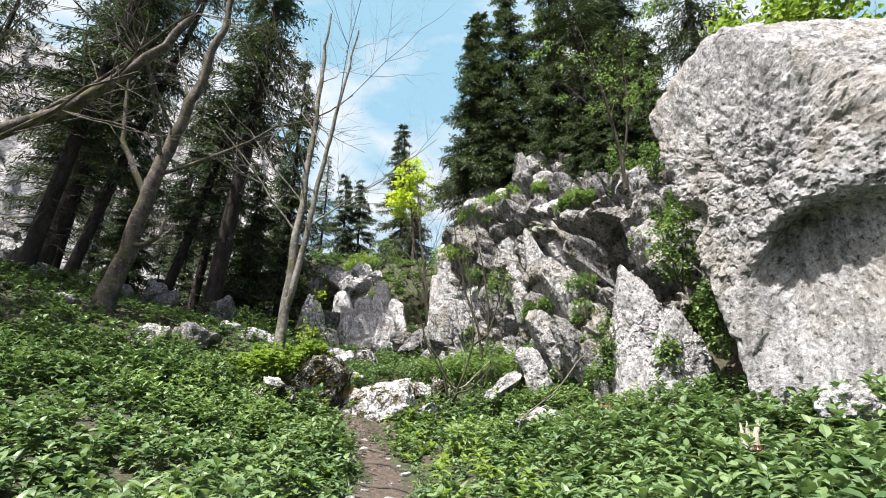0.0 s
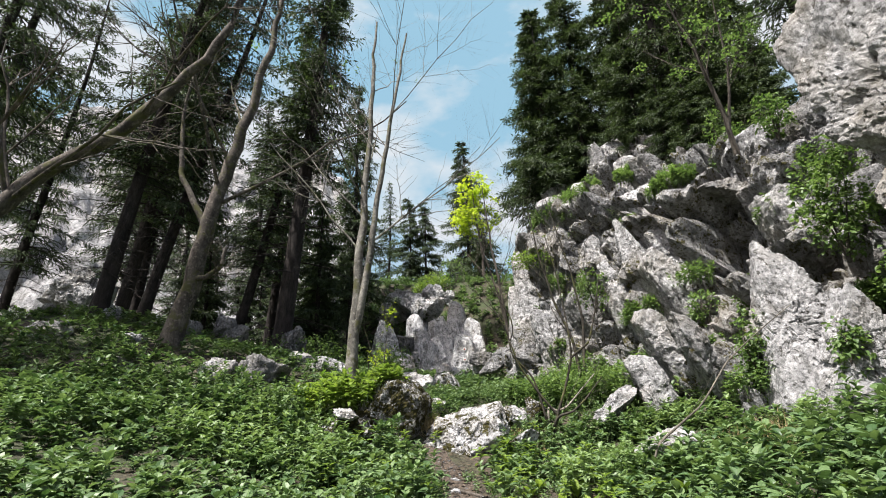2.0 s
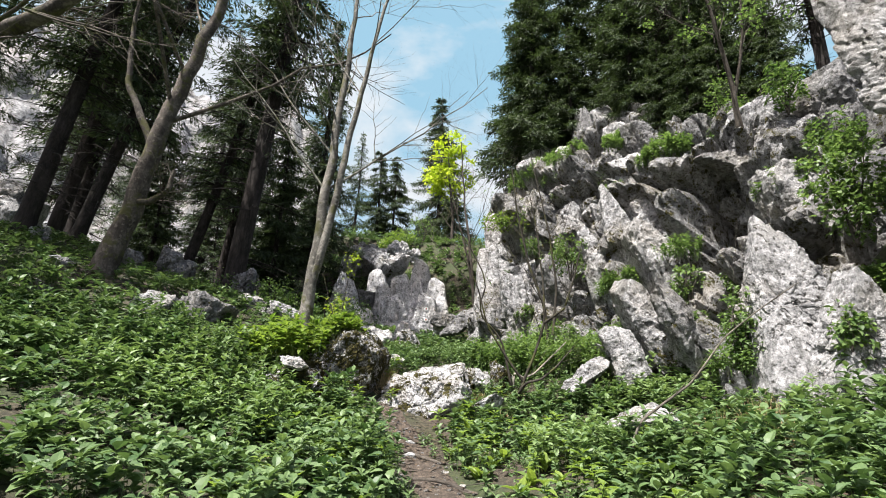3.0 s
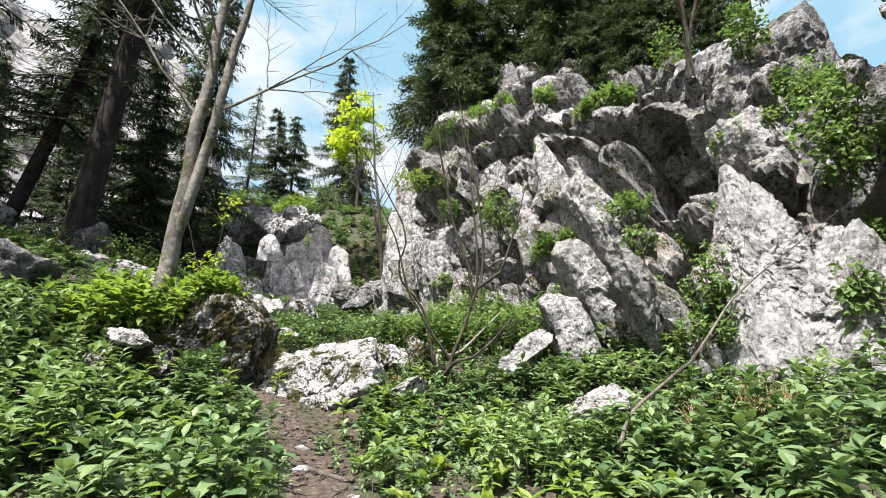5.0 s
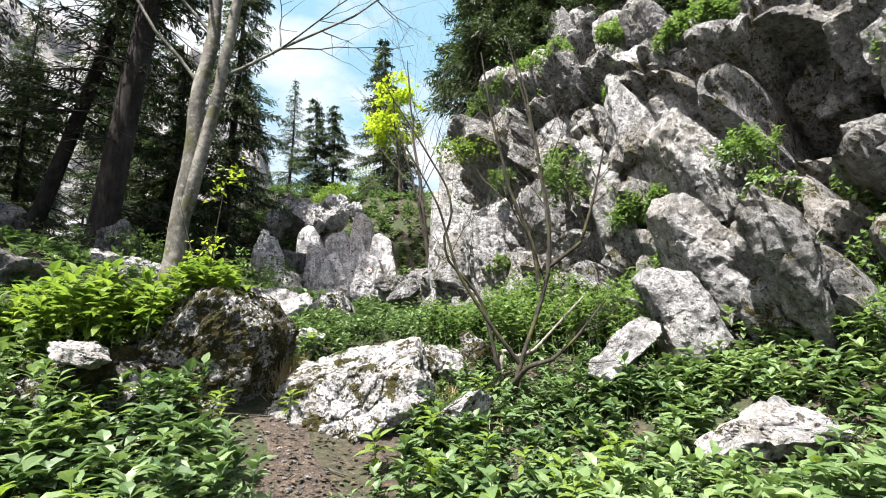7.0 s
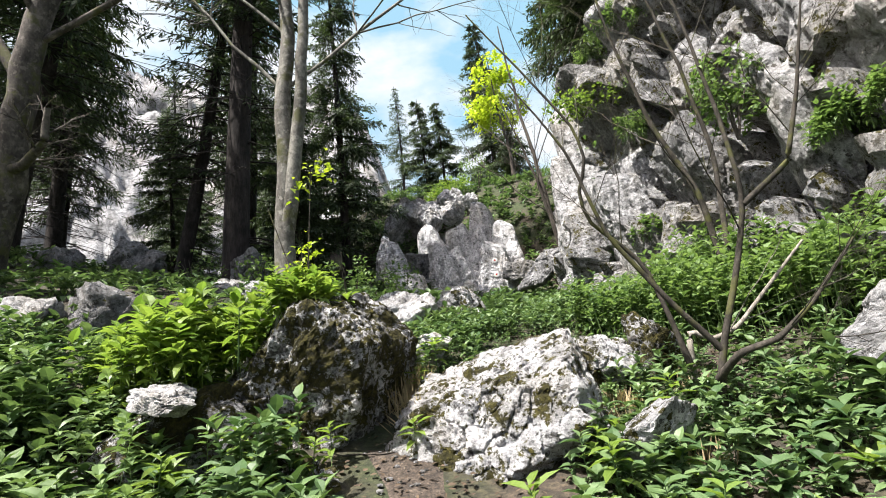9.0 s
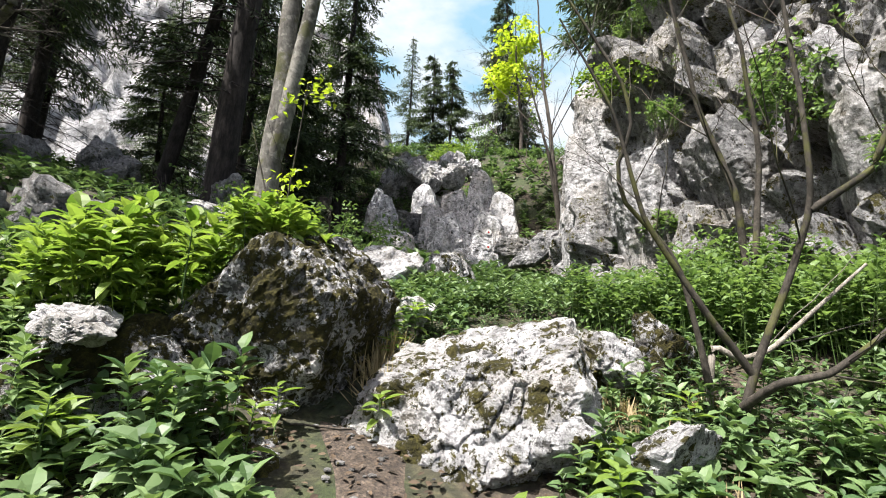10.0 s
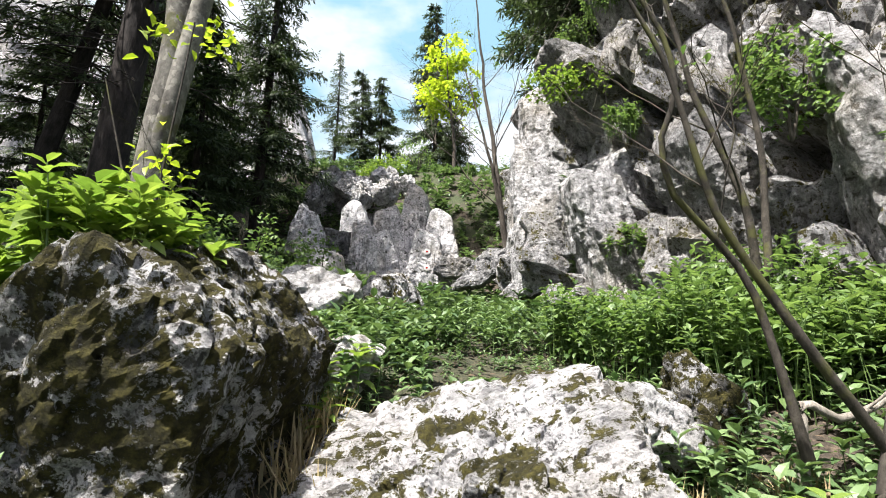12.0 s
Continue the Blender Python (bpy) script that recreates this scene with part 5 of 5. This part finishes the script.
def herb_plant(h, seed):
    r = np.random.default_rng(seed)
    ob = new("herb_plant")
    under(new("stem", herb_stem(h)), ob)
    for q in range(11):
        f = 0.3 + 0.7 * (q / 10) ** 0.6
        o = under(new("leaf", LEAVES[int(r.integers(0, 3)) if q < 9 else 3]), ob)
        o.matrix_basis = pose(0.02 * math.sin(f * 3), 0, h * f, 0, 0, q * 137.5 + r.uniform(-20, 20)) @ pose(0, 0, 0, math.degrees((f - 0.55) * 1.2) + r.uniform(-10, 18))
    return tagged(ob, "fresh green leafy herb beside the path", "herb", "herbs beside the path")


FIRST = [herb_plant(h, 500 + k) for k, h in enumerate((0.32, 0.4, 0.26))]
r = np.random.default_rng(77)
spots = []
while len(spots) < 84:
    y = r.uniform(3.0, 11.0)
    x = float(path_x(y)) + r.choice([-1, 1]) * r.uniform(0.55, 2.0)
    if np.hypot(x + 1.48, y - 11.8) > 1.1 and np.hypot(x + 3.15, y - 11.6) > 1.2:
        spots.append((x, y))
spots += [(-2.55, 11.05), (-2.3, 12.45), (-2.5, 12.7), (-2.15, 12.75), (-0.75, 11.1), (-0.6, 11.35), (-2.75, 10.9), (-3.0, 10.6), (-3.25, 10.3), (-2.2, 12.2), (-0.15, 11.6)]
spots[0], spots[1], spots[2] = (-2.75, 10.55), (-2.45, 10.6), (-2.05, 11.35)
for k, (x, y) in enumerate(spots):
    m = pose(x, y, gz(x, y) - 0.02, r.uniform(-6, 6), r.uniform(-6, 6), r.uniform(0, 360))
    if k < 3:
        FIRST[k].matrix_world = m
    else:
        c = copy_thing(FIRST[k % 3], m)
        c.scale = (r.uniform(0.8, 1.25),) * 3

mossy = [o for o in scene.objects if o.name.startswith("boulder") and (o.matrix_world.translation - Vector((-3.3, 11.75, 1.3))).length < 0.1][0]
MV = np.array([mossy.matrix_world @ v.co for v in mossy.data.vertices])
for k in range(62):
    if k < 44:
        x, y = -3.9 + r.normal(0, 0.33), 11.4 + r.normal(0, 0.33)
    else:
        x, y = -3.0 + r.normal(0, 0.2), 11.6 + r.normal(0, 0.2)
    near = MV[(np.abs(MV[:, 0] - x) < 0.09) & (np.abs(MV[:, 1] - y) < 0.09)]
    z = max(near[:, 2].max() if len(near) else -9, gz(x, y))
    c = copy_thing(FIRST[k % 3], pose(x, y, z - 0.03, r.uniform(-12, 12), r.uniform(-12, 12), r.uniform(0, 360)))
    c.scale = ((1.0 if k < 44 else 0.6) * r.uniform(0.8, 1.35),) * 3
    tagged(c, "bright green leafy herb growing on a mossy boulder", group="herbs on a boulder")

# sticks and pebbles on the path
sh, pe = Shape(), Shape()
d0, t0 = ico(1)
for k in range(60):
    y = r.uniform(1.5, 11.6)
    x, a, L = float(path_x(y)) + r.uniform(-0.5, 0.5), r.uniform(0, 6.28), r.uniform(0.08, 0.4)
    u = np.linspace(-0.5, 0.5, 5)
    lx, ly = x + np.cos(a) * L * u + 0.02 * np.sin(u * 7), y + np.sin(a) * L * u
    sh.tube(np.stack([lx, ly, ground_z(lx, ly) + 0.025], 1), np.linspace(0.008, 0.004, 5), 5)
tagged(new("stick_litter", sh.mesh("stick_litter", M_TWIG)), "small dead sticks lying on the path", "sticks", kind="stuff")
for k in range(420):
    y = r.uniform(1.0, 11.6)
    x, s = float(path_x(y)) + r.normal(0, 0.22), r.uniform(0.006, 0.024)
    pe.add(d0 * [s * 1.3, s, s * 0.6] * r.uniform(0.8, 1.2, (len(d0), 1)) + [x, y, gz(x, y) + 0.018], t0, np.full(len(t0) // 3, 3))
tagged(new("pebble_litter", pe.mesh("pebble_litter", M_ROCKG, False)), "small grey pebbles scattered over the path", "pebbles", kind="stuff")

# painted trail marks on a fin
fin_ob = [o for o in scene.objects if o.name.startswith("rock") and (o.matrix_world.translation - Vector((-2.65, 23.2, 3.6))).length < 0.1][0]
FV = np.array([fin_ob.matrix_world @ v.co for v in fin_ob.data.vertices])
for mz_ in (3.8, 4.25):
    near = FV[(np.abs(FV[:, 0] + 2.6) < 0.14) & (np.abs(FV[:, 2] - mz_) < 0.12)]
    mark = new("trail_mark")
    mark.matrix_world = pose(-2.6, near[:, 1].min() - 0.012, mz_, 90, 0, 0)
    for nm, rad, dz, mat in (("white_ring", 0.085, 0.0, M_PAINTW), ("red_centre", 0.03, 0.004, M_PAINTR)):
        bm = bmesh.new()
        bmesh.ops.create_cone(bm, cap_ends=True, segments=20, radius1=rad, radius2=rad * 0.94, depth=0.006)
        me = bpy.data.meshes.new(nm)
        bm.to_mesh(me)
        bm.free()
        me.materials.append(mat)
        under(new(nm, me), mark).location = (0, 0, dz)
    tagged(mark, "round white painted trail mark with red centre", "trail mark", "trail marks")


# a pale rock and a broken stump among the herbs
rock(4.45, 5.75, 1.25, 0.42, 0.36, 0.34, 91, 0, 0, 20, 5, "rock", "pale limestone rock beside a huge boulder", "rock", material=M_WHITE)


def stump(x, y):
    z = gz(x, y)
    r = np.random.default_rng(3)
    ob = new("tree_stump")
    ob.location = (x, y, z)
    sh = Shape()
    u = np.linspace(0, 1, 8)
    sh.tube(np.stack([0.03 * u, 0 * u, -0.05 + 0.45 * u], 1), 0.13 - 0.05 * u + 0.012 * r.normal(size=8), 12)
    under(new("trunk", sh.mesh("trunk", M_ROT)), ob)
    for k in range(5):
        sp = Shape()
        a = k * 1.3
        L = r.uniform(0.12, 0.3)
        sp.tube(np.array([[0.05 * np.cos(a), 0.05 * np.sin(a), 0.36], [0.06 * np.cos(a), 0.06 * np.sin(a), 0.4 + L * 0.5], [0.1 * np.cos(a) + 0.03, 0.08 * np.sin(a), 0.4 + L]]), np.array([0.03, 0.02, 0.004]), 5)
        under(new("splinter", sp.mesh("splinter", M_SPLIT)), ob)
    tagged(ob, "rotten broken tree stump with pale splinters", "stump")


stump(2.9, 4.95)


def grass_tuft(x, y, n, seed, length=0.35, material=None, label="dry straw-coloured grass tuft"):
    r = np.random.default_rng(seed)
    sh = Shape()
    base = np.stack([x + r.normal(0, 0.07, n), y + r.normal(0, 0.07, n), np.full(n, gz(x, y) - 0.02)], 1)
    blades_into(sh, base, r.uniform(0, 6.28, n), r.uniform(0.5, 1.45, n), length * r.uniform(0.5, 1.2, n), np.full(n, 0.012), r.uniform(-0.6, 0.6, n))
    tagged(new("grass_tuft", sh.mesh("grass_tuft", material or M_STRAW, False)), label, "grass", "grass tufts", kind="stuff")


r = np.random.default_rng(31)
for k in range(9):
    grass_tuft(2.5 + r.normal(0, 0.35), 8.9 + r.normal(0, 0.3), 90, 900 + k, 0.4)
for k in range(8):
    grass_tuft(-0.2 + r.normal(0, 0.4), 12.0 + r.normal(0, 0.5), 70, 920 + k, 0.22)
for k in range(6):
    grass_tuft(-2.35 + r.normal(0, 0.12), 12.3 + r.normal(0, 0.3), 80, 930 + k, 0.3)
for k in range(16):
    y = r.uniform(2, 10)
    grass_tuft(float(path_x(y)) + r.choice([-1, 1]) * r.uniform(0.4, 0.6), y, 60, 940 + k, 0.25, M_HERB, "green grass tuft at the edge of the path")
bare_tree("sapling", "thin sapling with fresh yellow-green leaves", [
    ([(-3.3, 12.2, 1.9), (-3.35, 12.2, 2.5), (-3.55, 12.3, 3.0), (-3.7, 12.3, 3.5)], 0.012, 0.004),
    ([(-3.3, 12.2, 2.1), (-3.2, 12.2, 2.9), (-3.1, 12.2, 3.8)], 0.01, 0.004)], 51, M_SAPL, M_YOUNG, 130, 0.07, 2, (3, 5), 0.2, "sapling")
